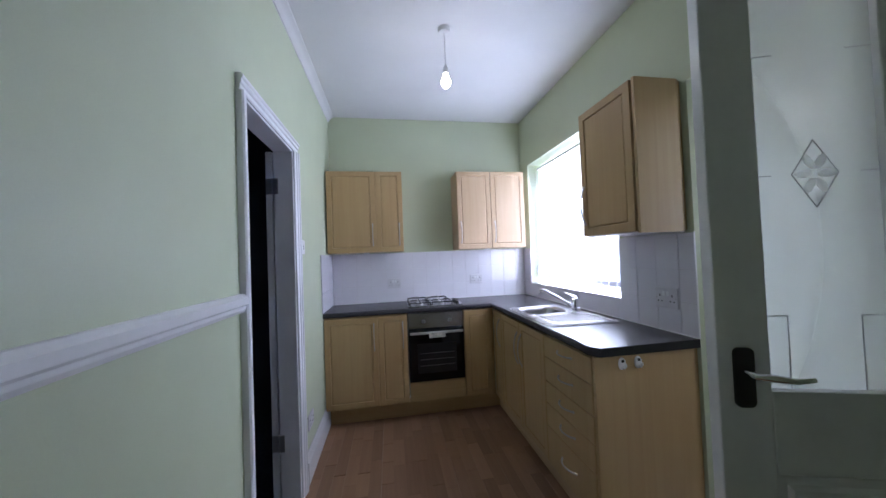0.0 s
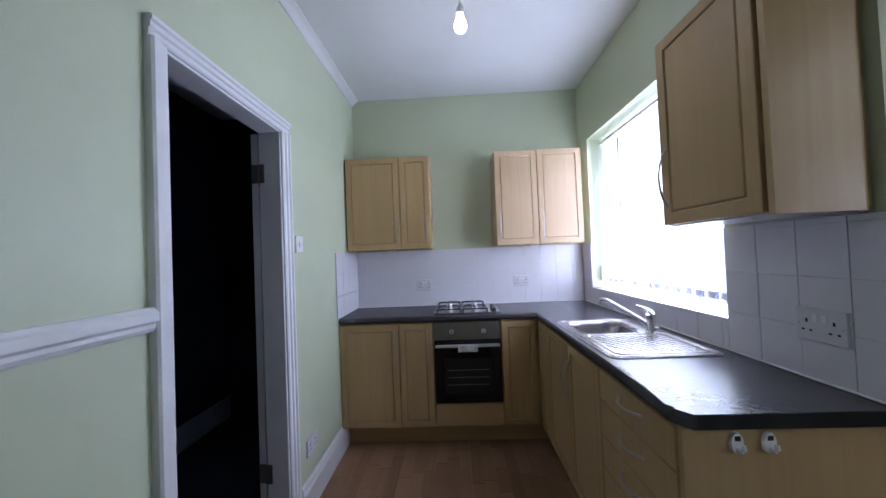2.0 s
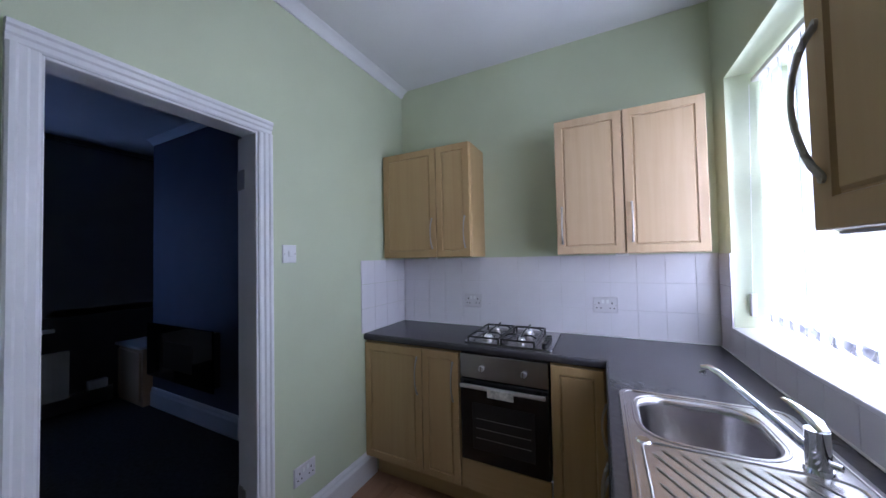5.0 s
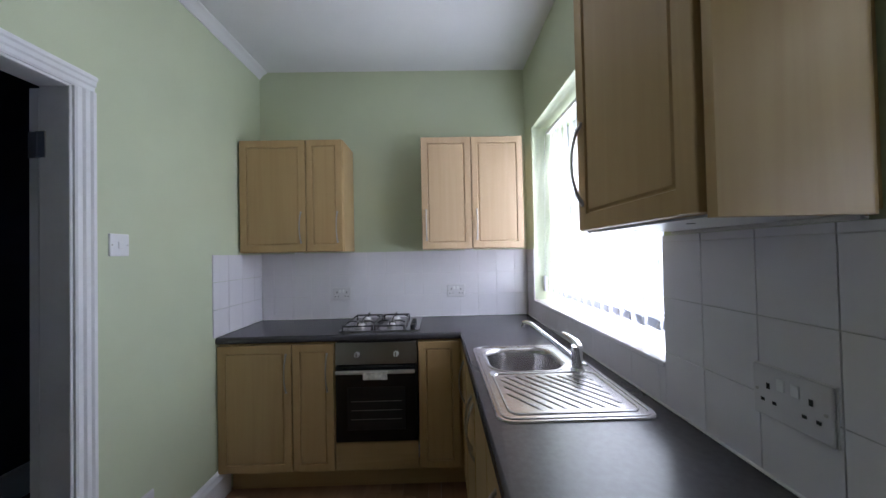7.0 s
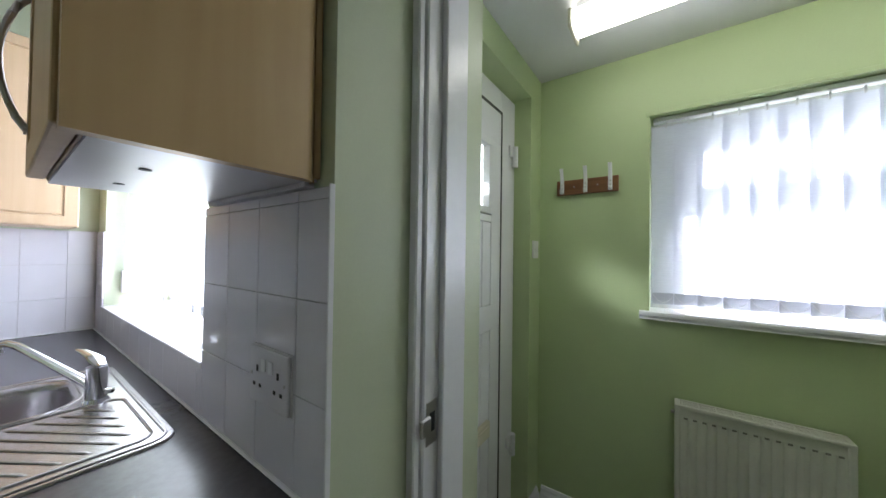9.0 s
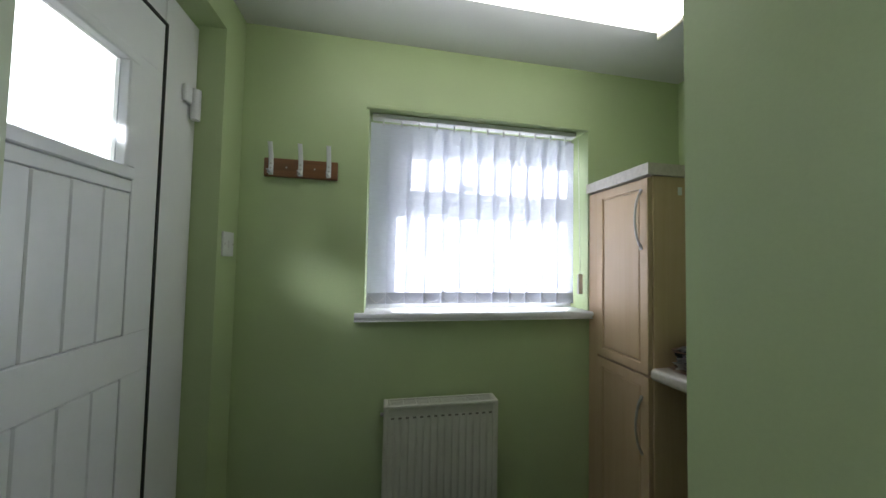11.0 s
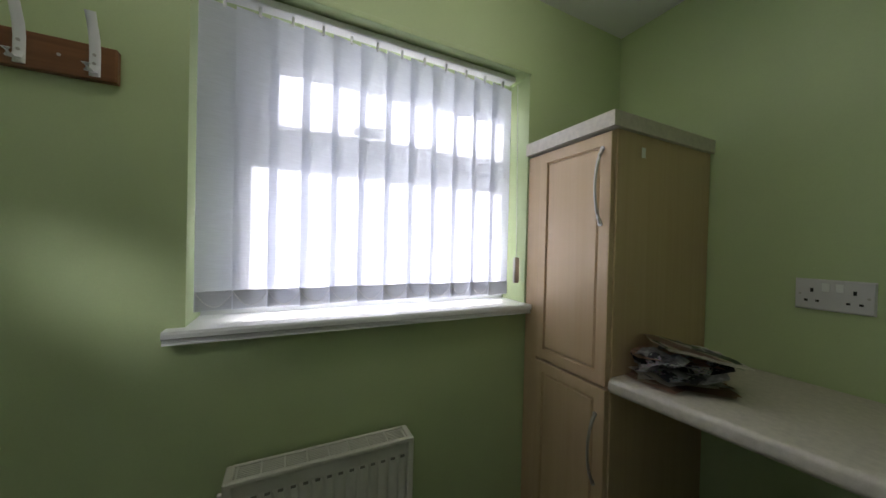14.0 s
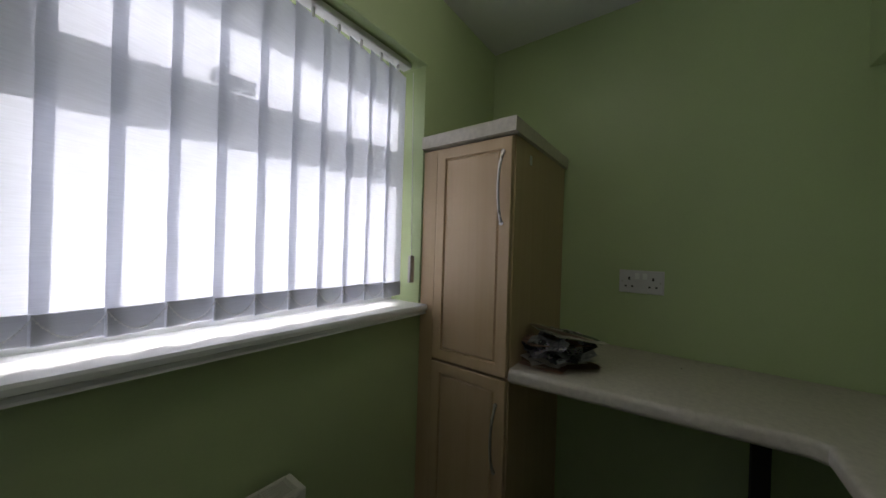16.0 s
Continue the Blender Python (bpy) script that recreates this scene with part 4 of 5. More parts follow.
# ---- doorway to the utility room ----
door_2 = thing("door_2", (2.15, 5.3, 0), "white painted door frame with steel strike plate", "door frame")
tagged(door_2, kind="structure")
JY = 5.706
part("jamb", box(B(), 2.09, JY, 0, 2.215, DY1 - 0.001, DZ - 0.03, 0.003), GLOSS, door_2)
part("door_stop", box(B(), 2.135, JY - 0.014, 0, 2.215, JY - 0.0005, DZ - 0.046, 0.002), GLOSS, door_2)
part("jamb", box(B(), 2.0, DY0 + 0.001, 0, 2.115, DY0 + 0.028, DZ - 0.03, 0.003), GLOSS, door_2)
part("head", box(B(), 2.09, DY0 + 0.001, DZ - 0.028, 2.215, DY1 - 0.001, DZ - 0.001, 0.003), GLOSS, door_2)
part("architrave", box(B(), 2.070, JY + 0.006, 0, 2.0885, DY1 - 0.001, DZ - 0.03, 0.003), GLOSS, door_2)
sp = part("strike_plate", box(B(), 2.098, JY - 0.0015, 0.93, 2.132, JY - 0.0002, 1.015, 0.0005), NICKEL, door_2, "steel strike plate")
part("strike_lip", box(B(), 2.076, JY - 0.010, 0.957, 2.104, JY - 0.0016, 0.990, 0.002), NICKEL, sp)
part("strike_hole", box(B(), 2.108, JY - 0.0022, 0.955, 2.124, JY - 0.0014, 0.992), DARK, sp)

# the glazed door, hinged on the near jamb and swung into the kitchen
LW, LT, LH = 0.775, 0.036, 2.045
DOOR_M = pose(1.995, 4.902, 0.012, 0, 0, 90 + 72)
gd = thing("glazed_door", DOOR_M.translation, "white painted door with two frosted panes, standing open", "door")
for x0, x1, z0, z1 in ((0, 0.105, 0, LH), (LW - 0.105, LW, 0, LH), (0.105, LW - 0.105, LH - 0.10, LH), (0.105, LW - 0.105, 0.82, 1.0), (0.105, LW - 0.105, 0, 0.22), (0.345, 0.43, 0.22, 0.82), (0.345, 0.43, 1.0, LH - 0.10)):
    part("stile" if z1 - z0 > x1 - x0 else "rail", box(B(), x0, 0, z0, x1, LT, z1, 0.002), GLOSS, gd, m=DOOR_M)
for x0, x1 in ((0.105, 0.345), (0.43, LW - 0.105)):
    bm = B()
    box(bm, x0, 0.010, 0.22, x1, LT - 0.010, 0.82)
    for f in [f for f in bm.faces if abs(f.normal.y) > 0.9]:
        bmesh.ops.inset_region(bm, faces=[f], thickness=0.035, depth=0.0)
        bmesh.ops.inset_region(bm, faces=[f], thickness=0.012, depth=0.007)
    part("panel", bm, GLOSS, gd, m=DOOR_M)
    pane = part("pane", box(B(), x0, 0.015, 1.0, x1, 0.020, LH - 0.10), FROST, gd, "frosted glass pane", m=DOOR_M)
    pane.visible_shadow = False
    cx, z0, z1 = (x0 + x1) / 2, 1.0, LH - 0.10
    zc = (z0 + z1) / 2
    for yy in (0.0145, 0.0205):
        for a, b in (((x0, z0 + 0.16), (cx - 0.07, z0 + 0.16)), ((x1, z0 + 0.16), (cx + 0.07, z0 + 0.16)), ((x0, z1 - 0.2), (cx - 0.07, z1 - 0.2)), ((x1, z1 - 0.2), (cx + 0.07, z1 - 0.2)),
                     ((x0, zc), (cx - 0.085, zc)), ((x1, zc), (cx + 0.085, zc)), ((cx - 0.07, z0), (cx - 0.07, z0 + 0.16)), ((cx + 0.07, z0), (cx + 0.07, z0 + 0.16)),
                     ((cx, zc + 0.075), (cx - 0.045, zc)), ((cx, zc + 0.075), (cx + 0.045, zc)), ((cx, zc - 0.075), (cx - 0.045, zc)), ((cx, zc - 0.075), (cx + 0.045, zc))):
            part("lead_line", tube(B(), [(a[0], yy, a[1]), (b[0], yy, b[1])], 0.0011, 6), LEAD, pane, m=DOOR_M)
    for k in range(6):
        bm = B()
        bmesh.ops.create_uvsphere(bm, u_segments=10, v_segments=6, radius=1.0, matrix=Matrix.Translation((cx + 0.022 * math.cos(k * math.pi / 3), 0.0208, zc + 0.03 * math.sin(k * math.pi / 3))) @ pose(0, 0, 0, 0, -60 * k, 0) @ Matrix.Diagonal((0.019, 0.002, 0.009, 1)))
        part("petal", bm, PETAL, pane, "bright bevelled glass petal", m=DOOR_M)
for yy, sgn in ((LT, 1), (0, -1)):
    hp = part("handle_plate", prism(B(), rounded(-0.02, -0.065, 0.02, 0.065, 0.012, 4), 0, 0.006), BLACK, gd, "dark metal handle plate", m=DOOR_M @ Matrix.Translation((LW - 0.05, yy, 1.03)) @ pose(0, 0, 0, -90 * sgn, 0, 0))
    part("lever", tube(B(), [(LW - 0.05, yy, 1.045), (LW - 0.05, yy + sgn * 0.04, 1.045), (LW - 0.07, yy + sgn * 0.05, 1.046), (LW - 0.11, yy + sgn * 0.05, 1.040), (LW - 0.145, yy + sgn * 0.047, 1.043)], [0.008, 0.008, 0.008, 0.007, 0.006], 10), CHROME, hp, "chrome lever", m=DOOR_M, smooth=True)

# ---- outside door ----
EY = 5.965
door_3 = thing("door_3", (2.75, EY, 0), "white plastic outside door with a small window", "door")
tagged(door_3, kind="structure")
part("frame", box(B(), 2.955, EY - 0.005, 0, 3.118, EY + 0.06, 2.06, 0.004), UPVC, door_3)
part("frame", box(B(), 2.425, EY - 0.005, 1.955, 2.955, EY + 0.06, 2.06, 0.004), UPVC, door_3)
part("threshold", box(B(), 2.425, EY - 0.02, 0, 2.955, EY + 0.06, 0.045, 0.003), UPVC, door_3)
part("gasket", box(B(), 2.9445, EY - 0.0135, 0.05, 2.9548, EY + 0.02, 1.9545), DARK, door_3, "black rubber seal")
part("gasket", box(B(), 2.43, EY - 0.0135, 1.9445, 2.9440, EY + 0.02, 1.9548), DARK, door_3, "black rubber seal")
dl = B()
ex0, ex1 = 2.43, 2.944
for (a, b, c, d) in ((ex0, ex1, 0.047, 0.23), (ex0, ex1, 0.975, 1.08), (ex0, ex1, 1.80, 1.944), (ex1 - 0.09, ex1, 0.23, 0.975), (ex1 - 0.09, ex1, 1.08, 1.80), (ex0, 2.47, 0.23, 0.975), (ex0, 2.47, 1.08, 1.80), (2.47, ex1 - 0.09, 1.44, 1.47)):
    box(dl, a, EY - 0.012, c, b, EY + 0.03, d, 0.0015)
leaf3 = part("door_leaf", dl, UPVC, door_3, "white plastic door leaf")
for z0_, z1_ in ((0.232, 0.973), (1.082, 1.438)):
    for k in range(5):
        xa = 2.472 + k * 0.0764
        part("plank", box(B(), xa, EY - 0.0105, z0_, xa + 0.0755, EY + 0.02, z1_, 0.003), UPVC, leaf3)
fb = B()
for (a, b, c, d) in ((2.47, 2.854, 1.472, 1.502), (2.47, 2.854, 1.768, 1.798), (2.822, 2.854, 1.502, 1.768), (2.47, 2.50, 1.502, 1.768)):
    box(fb, a, EY - 0.018, c, b, EY + 0.02, d, 0.003)
part("glazing_bead", fb, UPVC, leaf3)
gp = part("pane", box(B(), 2.50, EY + 0.004, 1.502, 2.822, EY + 0.008, 1.768), GLASS, leaf3)
gp.visible_shadow = False
for hz in (0.33, 1.73):
    hg = part("hinge", cyl(B(), (3.085, EY - 0.022, hz), (3.085, EY - 0.022, hz + 0.10), 0.014, n=16), UPVC, door_3, smooth=True)
    part("hinge_flag", box(B(), 3.04, EY - 0.018, hz + 0.045, 3.085, EY - 0.005, hz + 0.10, 0.003), UPVC, hg)
lb = part("letter_box", box(B(), 2.52, EY - 0.03, 0.535, 2.83, EY - 0.0125, 0.605, 0.004), CREAM, leaf3, "cream plastic letter plate")
part("flap", box(B(), 2.54, EY - 0.036, 0.55, 2.81, EY - 0.0305, 0.59, 0.002), CREAM, lb)

# ---- utility room things ----
rad = thing("radiator", (UX, 5.08, 0.15), "white panel radiator with a slotted top grille", "radiator")
RY0, RY1, RZ0, RZ1 = 4.845, 5.305, 0.16, 0.722
bm = B()
nr = 15
front = []
for i in range(nr * 4 + 1):
    y = RY0 + 0.012 + (RY1 - RY0 - 0.024) * i / (nr * 4)
    k = i % 4
    front.append((3.178 + (0.007 if k in (0,) else 0.0 if k == 2 else 0.002), y))
prev = None
for z, ins in ((RZ0, 0.004), (RZ0 + 0.03, 0.006), (RZ0 + 0.045, 0), (RZ1 - 0.06, 0), (RZ1 - 0.045, 0.006), (RZ1 - 0.004, 0.006)):
    row = [bm.verts.new((3.178 + 0.004 if ins else x, y, z)) for x, y in front]
    if prev:
        for i in range(len(row) - 1):
            bm.faces.new((prev[i], prev[i + 1], row[i + 1], row[i]))
    prev = row
part("panel", bm, CREAMW := mat("radiator_enamel", (0.66, 0.65, 0.58), 0.35, vary=0.04, bump=0.02), rad)
part("back_panel", box(B(), 3.19, RY0 + 0.004, RZ0, 3.236, RY1 - 0.004, RZ1 - 0.02), CREAMW, rad)
for ya in (RY0, RY1 - 0.012):
    part("side_cover", box(B(), 3.174, ya - (0 if ya == RY0 else 0.006), RZ0 + 0.02, 3.245, ya + (0.018 if ya == RY0 else 0.012), RZ1, 0.003), CREAMW, rad)
part("top_edge", box(B(), 3.174, RY0 + 0.0125, RZ1 - 0.012, 3.186, RY1 - 0.0125, RZ1, 0.002), CREAMW, rad)
part("top_edge", box(B(), 3.236, RY0 + 0.0125, RZ1 - 0.012, 3.245, RY1 - 0.0125, RZ1, 0.002), CREAMW, rad)
# near-black sheet: the depth's shade between the fins put into colour
part("grille_shade", box(B(), 3.1865, RY0 + 0.0125, RZ1 - 0.019, 3.2355, RY1 - 0.0125, RZ1 - 0.014), DARK, rad)
for k in range(9):
    yy = RY0 + 0.02 + k * (RY1 - RY0 - 0.046) / 8
    part("grille_bar", box(B(), 3.1865, yy, RZ1 - 0.0135, 3.2355, yy + 0.0035, RZ1 - 0.003), CREAMW, rad)
for k in range(7):
    xx = 3.189 + k * 0.0068
    part("grille_fin", box(B(), xx, RY0 + 0.013, RZ1 - 0.0135, xx + 0.0032, RY1 - 0.013, RZ1 - 0.004), CREAMW, rad)
# grey strips on the panel, coloured like the shade inside slots
for k in range(nr):
    yy = RY0 + 0.02 + (RY1 - RY0 - 0.04) * (k + 0.5) / nr
    part("slot", box(B(), 3.1765, yy - 0.007, RZ1 - 0.052, 3.179, yy + 0.005, RZ1 - 0.046), SHADE, rad)
for ya, s in ((RY0, -1), (RY1, 1)):
    v = part("valve", cyl(B(), (3.205, ya + s * 0.004, RZ0 + 0.04), (3.205, ya + s * 0.04, RZ0 + 0.04), 0.009), CHROME, rad)
    part("valve_cap", cyl(B(), (3.205, ya + s * 0.032, RZ0 + 0.035), (3.205, ya + s * 0.032, RZ0 + 0.085), 0.013, 0.011), UPVC, v, smooth=True)
    part("pipe", cyl(B(), (3.205, ya + s * 0.032, 0.0), (3.205, ya + s * 0.032, RZ0 + 0.035), 0.0075), UPVC, v)
    part("bracket", box(B(), 3.236, ya - s * 0.1 - 0.01, RZ0 + 0.05, UX, ya - s * 0.1 + 0.01, RZ1 - 0.1), CREAMW, rad)
part("bleed_plug", cyl(B(), (3.20, RY1, RZ1 - 0.04), (3.20, RY1 + 0.012, RZ1 - 0.04), 0.007), NICKEL, rad)

hooks = thing("coat_hooks", (UX, 5.65, 1.6), "stained wooden board with three white coat hooks", "coat hooks")
part("board", box(B(), UX - 0.018, 5.513, 1.600, UX, 5.787, 1.672, 0.003, 2), OAK, hooks)
for hy in (5.760, 5.652, 5.546):
    pts = [(UX - 0.022, hy, 1.605), (UX - 0.021, hy, 1.655), (UX - 0.024, hy, 1.68), (UX - 0.034, hy, 1.71), (UX - 0.042, hy, 1.728)]
    hk = part("hook", tube(B(), pts, [0.009, 0.009, 0.009, 0.0085, 0.009], 12, 0.28, up=(-1, 0, 0.2)), UPVC, hooks, "white metal hook", smooth=True)
    part("lower_hook", tube(B(), [(UX - 0.021, hy, 1.628), (UX - 0.03, hy, 1.612), (UX - 0.045, hy, 1.607), (UX - 0.055, hy, 1.618)], [0.008, 0.008, 0.0075, 0.007], 10, 0.35, up=(-1, 0, 0.2)), UPVC, hk, smooth=True)
    for sz in (1.63, 1.648):
        part("screw", cyl(B(), (UX - 0.0225, hy, sz), (UX - 0.0255, hy, sz), 0.003, n=10), NICKEL, hk)
for sy in (5.705, 5.60):
    part("screw", cyl(B(), (UX - 0.018, sy, 1.637), (UX - 0.0195, sy, 1.637), 0.003, n=10), NICKEL, hooks)

tubel = thing("fluorescent_light", (2.84, 4.98, UH), "ceiling batten light with a cream diffuser", "ceiling light")
part("base", box(B(), 2.80, 4.36, UH - 0.03, 2.895, 5.60, UH - 0.0005, 0.003), UPVC, tubel)
prof = [(2.785 + 0.125 * k / 10, UH - 0.03 - 0.058 * math.sin(math.pi * (0.12 + 0.76 * k / 10)) ** 0.6) for k in range(11)]
bm = B()
A = [bm.verts.new((x, 4.345, z)) for x, z in prof] + [bm.verts.new((2.91, 4.345, UH - 0.031)), bm.verts.new((2.785, 4.345, UH - 0.031))]
C = [bm.verts.new((v.co.x, 5.612, v.co.z)) for v in A]
for i in range(len(A)):
    bm.faces.new((A[i], A[(i + 1) % len(A)], C[(i + 1) % len(A)], C[i]))
bm.faces.new(A[::-1]), bm.faces.new(C)
part("diffuser", bm, TUBE, tubel, "cream plastic diffuser", smooth=True)
for ye in (4.333, 5.6125):
    part("end_cap", box(B(), 2.782, ye, UH - 0.09, 2.913, ye + 0.012, UH - 0.02, 0.004), CREAM, tubel)

# tall unit, counter and papers
TY = 4.378
tall = unit("tall_cabinet", pose(3.262, TY - 0.02, 0, 0, 0, 180), 0.345, 1.612, 0.485,
            [(0.062, 0.343, 0.885, 1.605, (0.313, 1.345 - 0.0, 1.56), 0.045), (0.062, 0.343, 0.15, 0.879, (0.313, 0.60, 0.80), 0.045)],
            "pale beech tall cabinet with two doors beside the window", "cabinet", MAPLE)
part("filler", box(B(), 3.202, TY - 0.02, 0.15, 3.262, TY - 0.004, 1.605, 0.001), MAPLE, tall)
part("cap", slab_with_hole([(2.905, TY + 0.012), (2.905, UY0 + 0.001), (3.262, UY0 + 0.001), (3.262, TY + 0.012)], [(3.1, 4.0), (3.11, 4.0), (3.11, 4.01)], 1.6125, 1.655, lambda a, b: False), WORKTOP_C, tall, "cream laminate top")
part("sticker", box(B(), 2.9155, 4.235, 1.545, 2.9168, 4.252, 1.575), UPVC, tall, "small white sticker")
ctr = slab_with_hole([(2.914, 4.374), (2.305, 4.306), (2.285, 4.316), (2.285, 4.718), (2.006, 4.718), (2.006, UY0 + 0.002), (2.914, UY0 + 0.002)][::-1], [(2.5, 4.0), (2.51, 4.0), (2.51, 4.01)], 0.873, TOP,
                     lambda a, b: (4.30 < a.y < 4.38 and 4.30 < b.y < 4.38) or (abs(a.x - 2.285) < 1e-4 and abs(b.x - 2.285) < 1e-4))
counter = thing("counter", (2.5, 4.1, 0), "cream speckled counter with rounded front edge", "counter")
part("counter_top", ctr, WORKTOP_C, counter, smooth=True)
part("leg", box(B(), 2.30, 3.93, 0, 2.34, 3.97, 0.873, 0.002), DARK, counter, "dark post")
rnd = random.Random(5)
level = TOP + 0.0005
for i in range(17):
    pm = (PAPER_R, PAPER_FOLD, PAPER_R, PAPER_FOLD, PAPER_W, PAPER_W, PAPER_D, PAPER_BAG, PAPER_BAG, PAPER_D, PAPER_BAG, PAPER_BAG, PAPER_D, PAPER_R, PAPER_G, PAPER_W, PAPER_COVER)[i]
    w_, l_ = rnd.uniform(0.11, 0.15), rnd.uniform(0.17, 0.22)
    bm = B()
    nx, ny = 9, 6
    grid = []
    amp, ph = rnd.uniform(0.0006, 0.002) + (0.008 if 6 < i < 13 else 0), rnd.uniform(0, 6)
    for a in range(nx):
        grid.append([])
        for b in range(ny):
            u, v = a / (nx - 1) - 0.5, b / (ny - 1) - 0.5
            z = amp * (math.sin(9 * u + ph) + 0.6 * math.sin(11 * v + ph * 2) + 0.3 * math.sin(31 * u + 23 * v + ph)) + 0.035 * u * (i > 13)
            grid[-1].append(bm.verts.new((u * l_ + 0.006 * math.sin(8 * v + i), v * w_ + 0.005 * math.sin(7 * u + i), z)))
    for a in range(nx - 1):
        for b in range(ny - 1):
            bm.faces.new((grid[a][b], grid[a + 1][b], grid[a + 1][b + 1], grid[a][b + 1]))
    bmesh.ops.solidify(bm, geom=list(bm.faces), thickness=0.0014)
    turn = rnd.uniform(-22, 22) + (100 if i % 5 == 2 else 55)
    if i > 13:
        turn = 50 + 4 * (i - 14)
        level -= 0.006
    pp = part("magazine" if i % 3 else "leaflet", bm, pm, None, "", pose(2.825 + rnd.uniform(-0.014, 0.014) - (0.018 if i > 13 else 0), 4.215 + rnd.uniform(-0.018, 0.018) - (0.022 if i > 13 else 0), 0, 0, 0, turn))
    zs = [v.co.z for v in pp.data.vertices]
    for v in pp.data.vertices:
        v.co.z += level - min(zs)
    level += (max(zs) - min(zs)) * 0.24 + 0.0014
    tagged(pp, "crumpled printed paper in a loose pile on the counter", "paper", "pile of papers")

# ---- living room seen through the west doorway ----
LX, LY1, LH_ = -3.2, 7.66, 2.62
LWIN = (5.36, 6.48, 0.80, 2.29)
wall_with_holes("wall_living_east", "x", -0.092, -0.0865, 4.0, LY1, 0, LH_, [(LD[0], LD[1], -1, LD[2])], NAVY, "dark blue living room wall")
wall_with_holes("wall_living_west", "x", LX - 0.3, LX, 4.0, LY1, 0, LH_, [(LWIN[0], LWIN[1], LWIN[2], LWIN[3])], mat("grey_blue_paint", (0.13, 0.135, 0.15), 0.6, vary=0.05, bump=0.08), "grey blue living room wall with a window")
structure("wall_living_dado", box(B(), LX, LWIN[1], 0, LX + 0.006, LY1, 0.90), CHARCOAL, "black lower wall below the dado rail", "wall")
structure("wall_living_dado_2", box(B(), LX, 4.0, 0, LX + 0.006, LWIN[1], LWIN[2] - 0.03), CHARCOAL, "black lower wall below the window", "wall")
structure("wall_living_north", box(B(), LX - 0.3, LY1, 0, -0.13, LY1 + 0.2, LH_), CHARCOAL, "dark alcove wall", "wall")
BRX, BRY = -2.62, 7.06                 # corner of the chimney breast
structure("wall_living_breast", box(B(), BRX, BRY, 0, -1.20, LY1, LH_), NAVY, "dark blue chimney breast", "wall")
structure("wall_living_south", box(B(), LX - 0.3, 3.85, 0, -0.13, 4.0, LH_), NAVY, "dark blue living room wall", "wall")
structure("ceiling_living", box(B(), LX - 0.3, 4.0, LH_, -0.0865, LY1, LH_ + 0.1), CEIL, "white living room ceiling", "ceiling")
structure("floor_living", box(B(), LX - 0.3, 4.0, -0.1, -0.05, LY1, 0.001), CARPET, "dark grey carpet", "floor")
structure("trim_living_dado", profile(B(), DADO, LY1 - LWIN[1] - 0.06, Matrix.Translation((LX, LY1, 0.90)) @ pose(0, 0, 0, 0, 0, -90)), GLOSS, "white dado rail", "dado rail")
for nm, p, ln, tn in (("trim_living_cove_west", (LX, LY1, LH_), LY1 - 4.0, -90), ("trim_living_cove_breast", (BRX, BRY, LH_), -1.2 - BRX, 0), ("trim_living_cove_side", (BRX, BRY, LH_), LY1 - BRY, 90)):
    structure(nm, profile(B(), COVE, ln, Matrix.Translation(p) @ pose(0, 0, 0, 0, 0, tn)), CEIL, "white plaster coving", "coving")
skirting("baseboard_breast", (BRX, BRY, 0), -1.2 - BRX, 0, 0.18)
structure("baseboard_breast_side", box(B(), -1.2, BRY - 0.02, 0, -1.18, LY1, 0.18, 0.003), GLOSS, "white skirting board", "skirting")
skirting("baseboard_living_west", (LX + 0.006, 6.955, 0), 2.95, -90, 0.16)
fire = thing("wall_fire", (-1.95, BRY, 0.36), "black glass wall-hung electric fire on the chimney breast", "fire")
part("body", box(B(), -2.48, BRY - 0.07, 0.36, -1.46, BRY, 0.81, 0.01, 2), BLACK, fire)
part("glass_front", box(B(), -2.52, BRY - 0.085, 0.34, -1.42, BRY - 0.071, 0.835, 0.004), BLACKGLASS, fire, "curved black glass front")
part("fire_bed", box(B(), -2.2, BRY - 0.0865, 0.45, -1.72, BRY - 0.0855, 0.69), BLACK, fire)
cb = thing("alcove_cupboard", (-2.85, 7.4, 0), "low pale cupboard in the alcove", "cupboard")
part("body", box(B(), -3.17, 6.99, 0, BRX - 0.02, 7.62, 0.555, 0.003), MAPLE, cb)
part("door", box(B(), -3.14, 6.972, 0.05, BRX - 0.05, 6.989, 0.525, 0.003), MAPLE, cb)
part("top", box(B(), -3.18, 6.96, 0.556, BRX - 0.01, 7.63, 0.582, 0.004), GLOSS, cb)
window("window_3", LX - 0.22, LWIN[0], LWIN[1], LWIN[2], LWIN[3], [(5.42, 5.89, 0.86, 1.75), (5.95, 6.42, 0.86, 1.75), (5.42, 5.89, 1.82, 2.23), (5.95, 6.42, 1.82, 2.23)], "white plastic living room window behind a blind")
blind("vertical_blind", LX - 0.08, LWIN[0] + 0.02, LWIN[1] - 0.02, 0.85, 2.24, 13, 0.1, 14, "pale vertical blind in the living room window")
structure("window_sill_living", box(B(), LX - 0.16, LWIN[0] - 0.04, LWIN[2] - 0.03, LX + 0.05, LWIN[1] + 0.07, LWIN[2] + 0.002, 0.004), GLOSS, "white window sill", "sill")
r2 = thing("radiator", (LX, 6.3, 0.15), "white panel radiator under the living room window", "radiator")
part("panel", box(B(), LX + 0.05, 5.7, 0.15, LX + 0.10, 6.63, 0.59, 0.006, 2), CREAMW, r2)
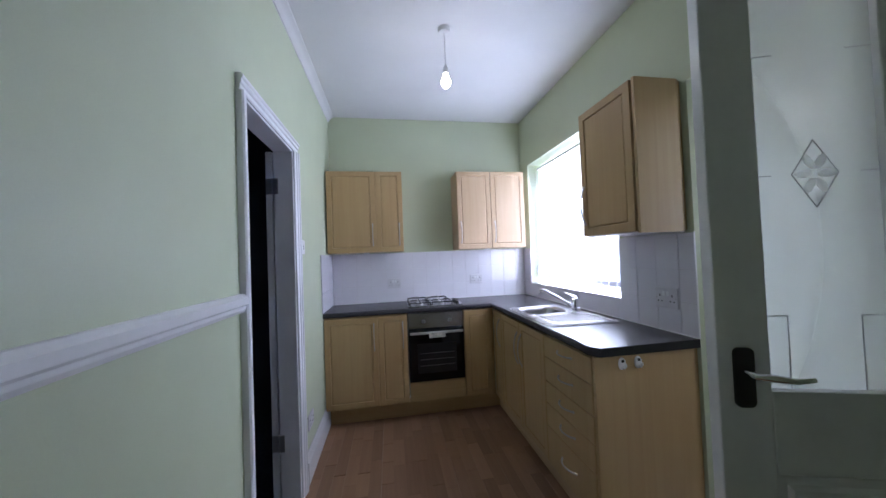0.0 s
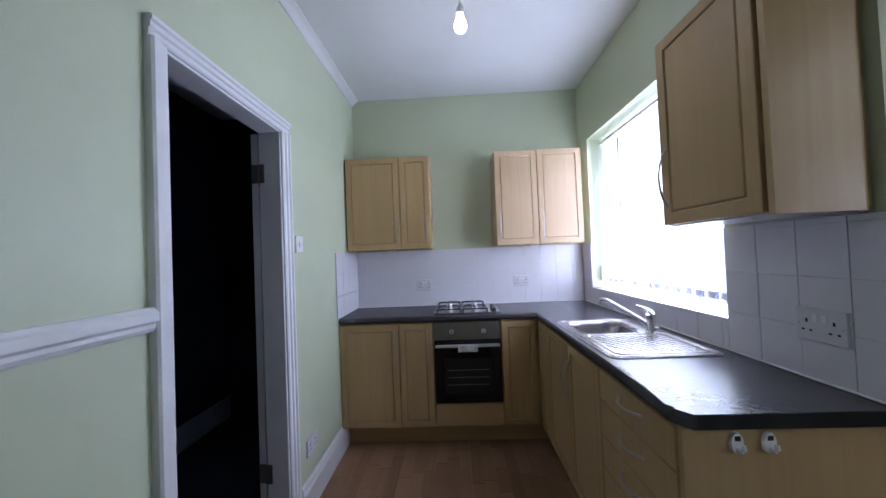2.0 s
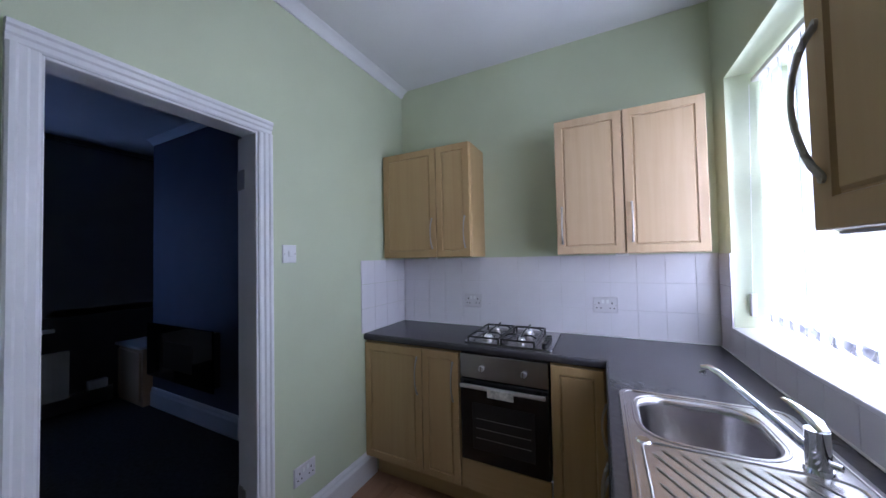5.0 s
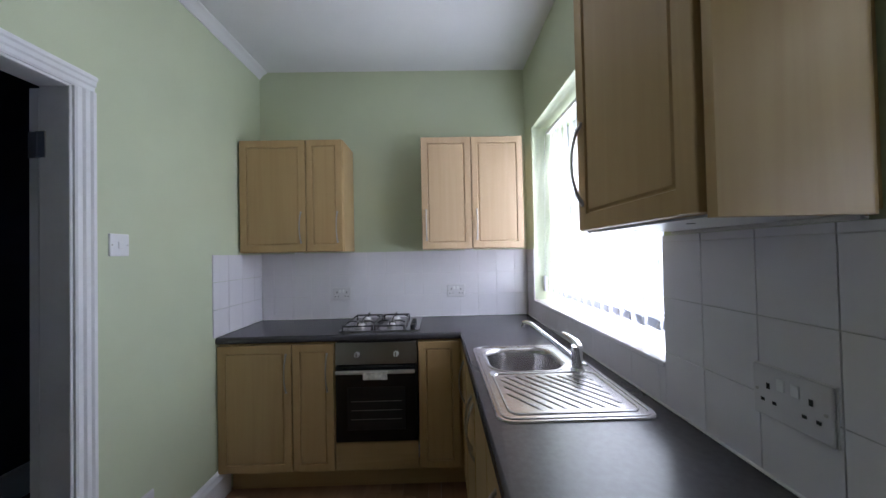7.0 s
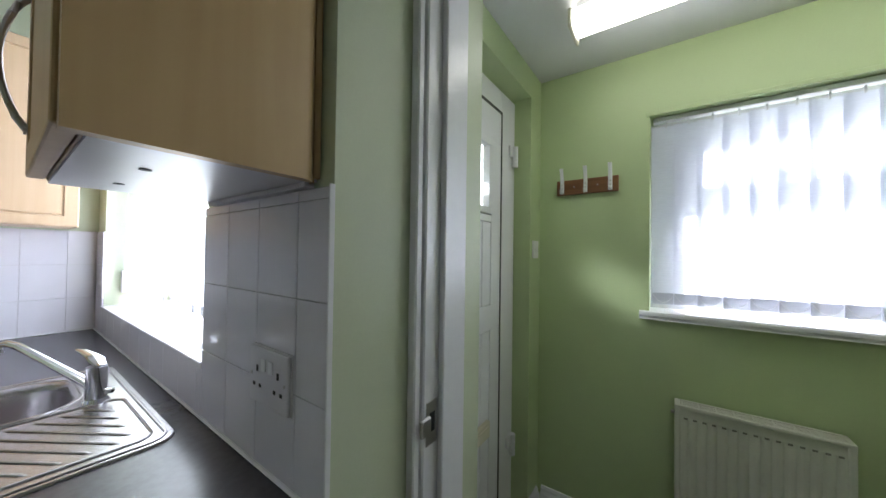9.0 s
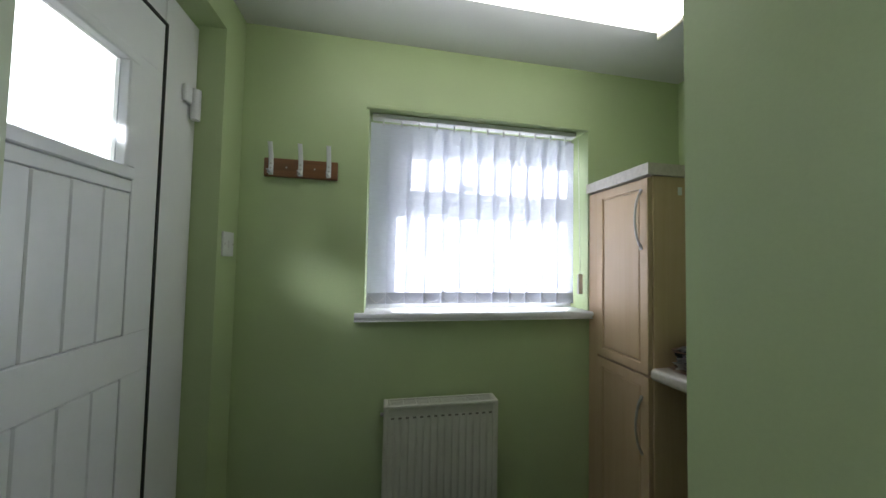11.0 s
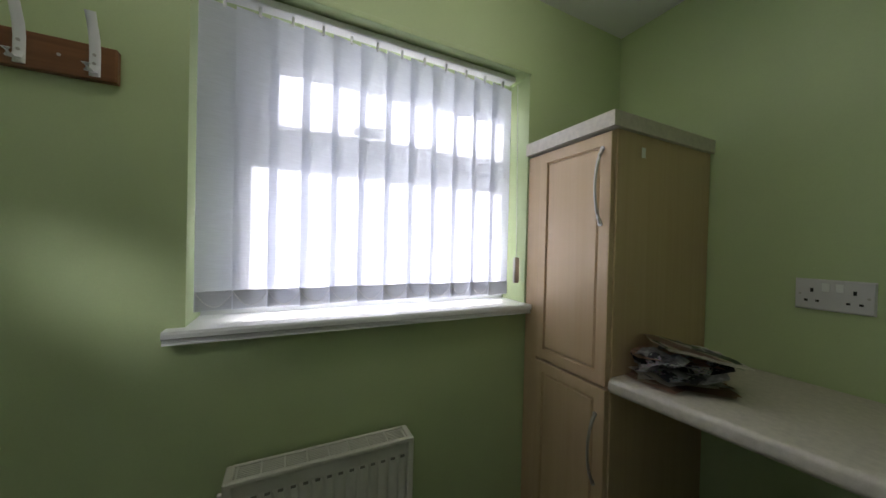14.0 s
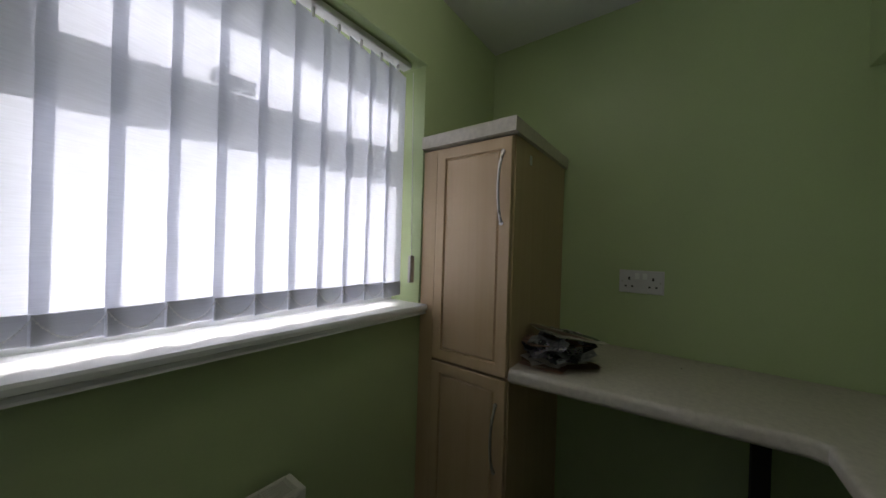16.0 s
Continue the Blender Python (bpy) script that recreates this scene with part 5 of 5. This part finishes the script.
for k in range(19):
    part("rib", box(B(), LX + 0.1005, 5.73 + k * 0.0465, 0.19, LX + 0.104, 5.73 + k * 0.0465 + 0.02, 0.53, 0.001), CREAMW, r2)
part("bracket", box(B(), LX + 0.007, 6.0, 0.2, LX + 0.05, 6.03, 0.5), CREAMW, r2)
rt = thing("router_box", (LX + 0.1, 6.83, 0.16), "small white box on the skirting", "box")
part("case", box(B(), LX + 0.008, 6.76, 0.162, LX + 0.07, 6.90, 0.25, 0.008, 2), UPVC, rt)

# ---- outdoors ----
structure("ground", box(B(), -120, -120, -0.6, 140, 140, -0.32), CONCRETE, "pale concrete yard", "ground")

# added glowing sheet in the sky's place, whitens the outside door's pane
structure("backdrop_sky", box(B(), 2.3, 60.0, -0.32, 139.0, 60.2, 80.0), BACKDROP_GLOW, "pale glowing backdrop added in the sky's place beyond the yard", "backdrop")

# ---- tiles ----
TW, TH, TG = 0.132, 0.155, 0.0018
tile_mesh = {}


def tile_data(w, h):
    key = (round(w, 4), round(h, 4))
    if key not in tile_mesh:
        bm = B()
        box(bm, TG / 2, -0.006, TG / 2, w - TG / 2, 0, h - TG / 2, 0.0006)
        bmesh.ops.recalc_face_normals(bm, faces=bm.faces)
        me = bpy.data.meshes.new("tile")
        bm.to_mesh(me)
        bm.free()
        me.materials.append(TILE)
        tile_mesh[key] = me
    return tile_mesh[key]


def tile_field(parent, m, u0, u1, v0, v1, start=0.0):
    """Tiles on a wall: u along the wall, v up; the face on -y under the pose m."""
    v = v0
    while v < v1 - 0.006:
        hh = min(TH, v1 - v)
        u = u0 - start
        while u < u1 - 0.006:
            a, b = max(u, u0), min(u + TW, u1)
            if b - a > 0.008:
                o = new("tile", tile_data(b - a, hh))
                o.matrix_world = m @ Matrix.Translation((a, 0, v))
                o.parent = parent
            u += TW
        v += hh


TZ = TOP + 0.001
part("grout", box(B(), 0.001, BK - 0.0035, TZ, W - 0.001, BK - 0.0005, 1.384), GROUT, wall_back, "pale grout bed")
tile_field(wall_back, pose(0, BK - 0.001, 0), 0.008, W - 0.008, TZ, 1.382, 0.05)
RM = pose(W + 0.001 - 0.002, 0, 0, 0, 0, -90)     # u runs towards -y: u = -y
tile_field(wall_right, RM, -(BK - 0.008), -KW[1], TZ, 1.382)
tile_field(wall_right, RM, -KW[1], -KW[0], TZ, KW[2] - 0.014)
tile_field(wall_right, RM, -KW[0], -DY1, TZ, 1.40)
part("grout", box(B(), W - 0.0033, DY1 + 0.001, TZ, W - 0.0005, KW[0] - 0.001, 1.398), GROUT, wall_right, "pale grout bed")
tile_field(wall_left, pose(-0.001 + 0.002, 0, 0, 0, 0, 90), 7.10, BK - 0.008, TZ, 1.382)
structure("trim_tile_edge", box(B(), W - 0.010, DY1 - 0.004, TOP + 0.001, W - 0.0005, DY1 - 0.0005, 1.402, 0.001), UPVC, "white plastic tile edging", "trim")
structure("trim_seal_back", box(B(), 0.01, BK - 0.014, TOP, W - 0.012, BK - 0.007, TOP + 0.006, 0.002), UPVC, "white sealant bead", "trim")
structure("trim_seal_right", box(B(), W - 0.014, DY1 + 0.002, TOP, W - 0.007, BK - 0.014, TOP + 0.006, 0.002), UPVC, "white sealant bead", "trim")

# ---- floor strips ----
PW, PL = 0.0735, 0.29
plank_mesh = {}
rnd = random.Random(11)
cols = int(1.9 / PW) + 1
for c in range(cols):
    x0, x1 = 0.001 + c * PW, min(0.001 + (c + 1) * PW, W)
    y = NEAR - rnd.uniform(0, PL)
    while y < 7.24:
        y1 = min(y + PL * rnd.choice((0.7, 1.0, 1.0, 1.25)), 7.24)
        y = max(y, NEAR)
        if x1 - x0 > 0.01 and y1 - y > 0.03 and not (x0 > 1.46 and y > 5.77):
            key = (round(x1 - x0, 3), round(y1 - y, 2))
            if key not in plank_mesh:
                bm = B()
                box(bm, 0.0002, 0.0002, -0.006, key[0] - 0.0002, key[1] - 0.0002, 0.0, 0.0003)
                me = bpy.data.meshes.new("floor_strip")
                bm.to_mesh(me)
                bm.free()
                me.materials.append(FLOOR)
                plank_mesh[key] = me
            o = new("floor_strip", plank_mesh[key])
            o.location = (x0, y, 0)
            o.parent = floor
        y = y1
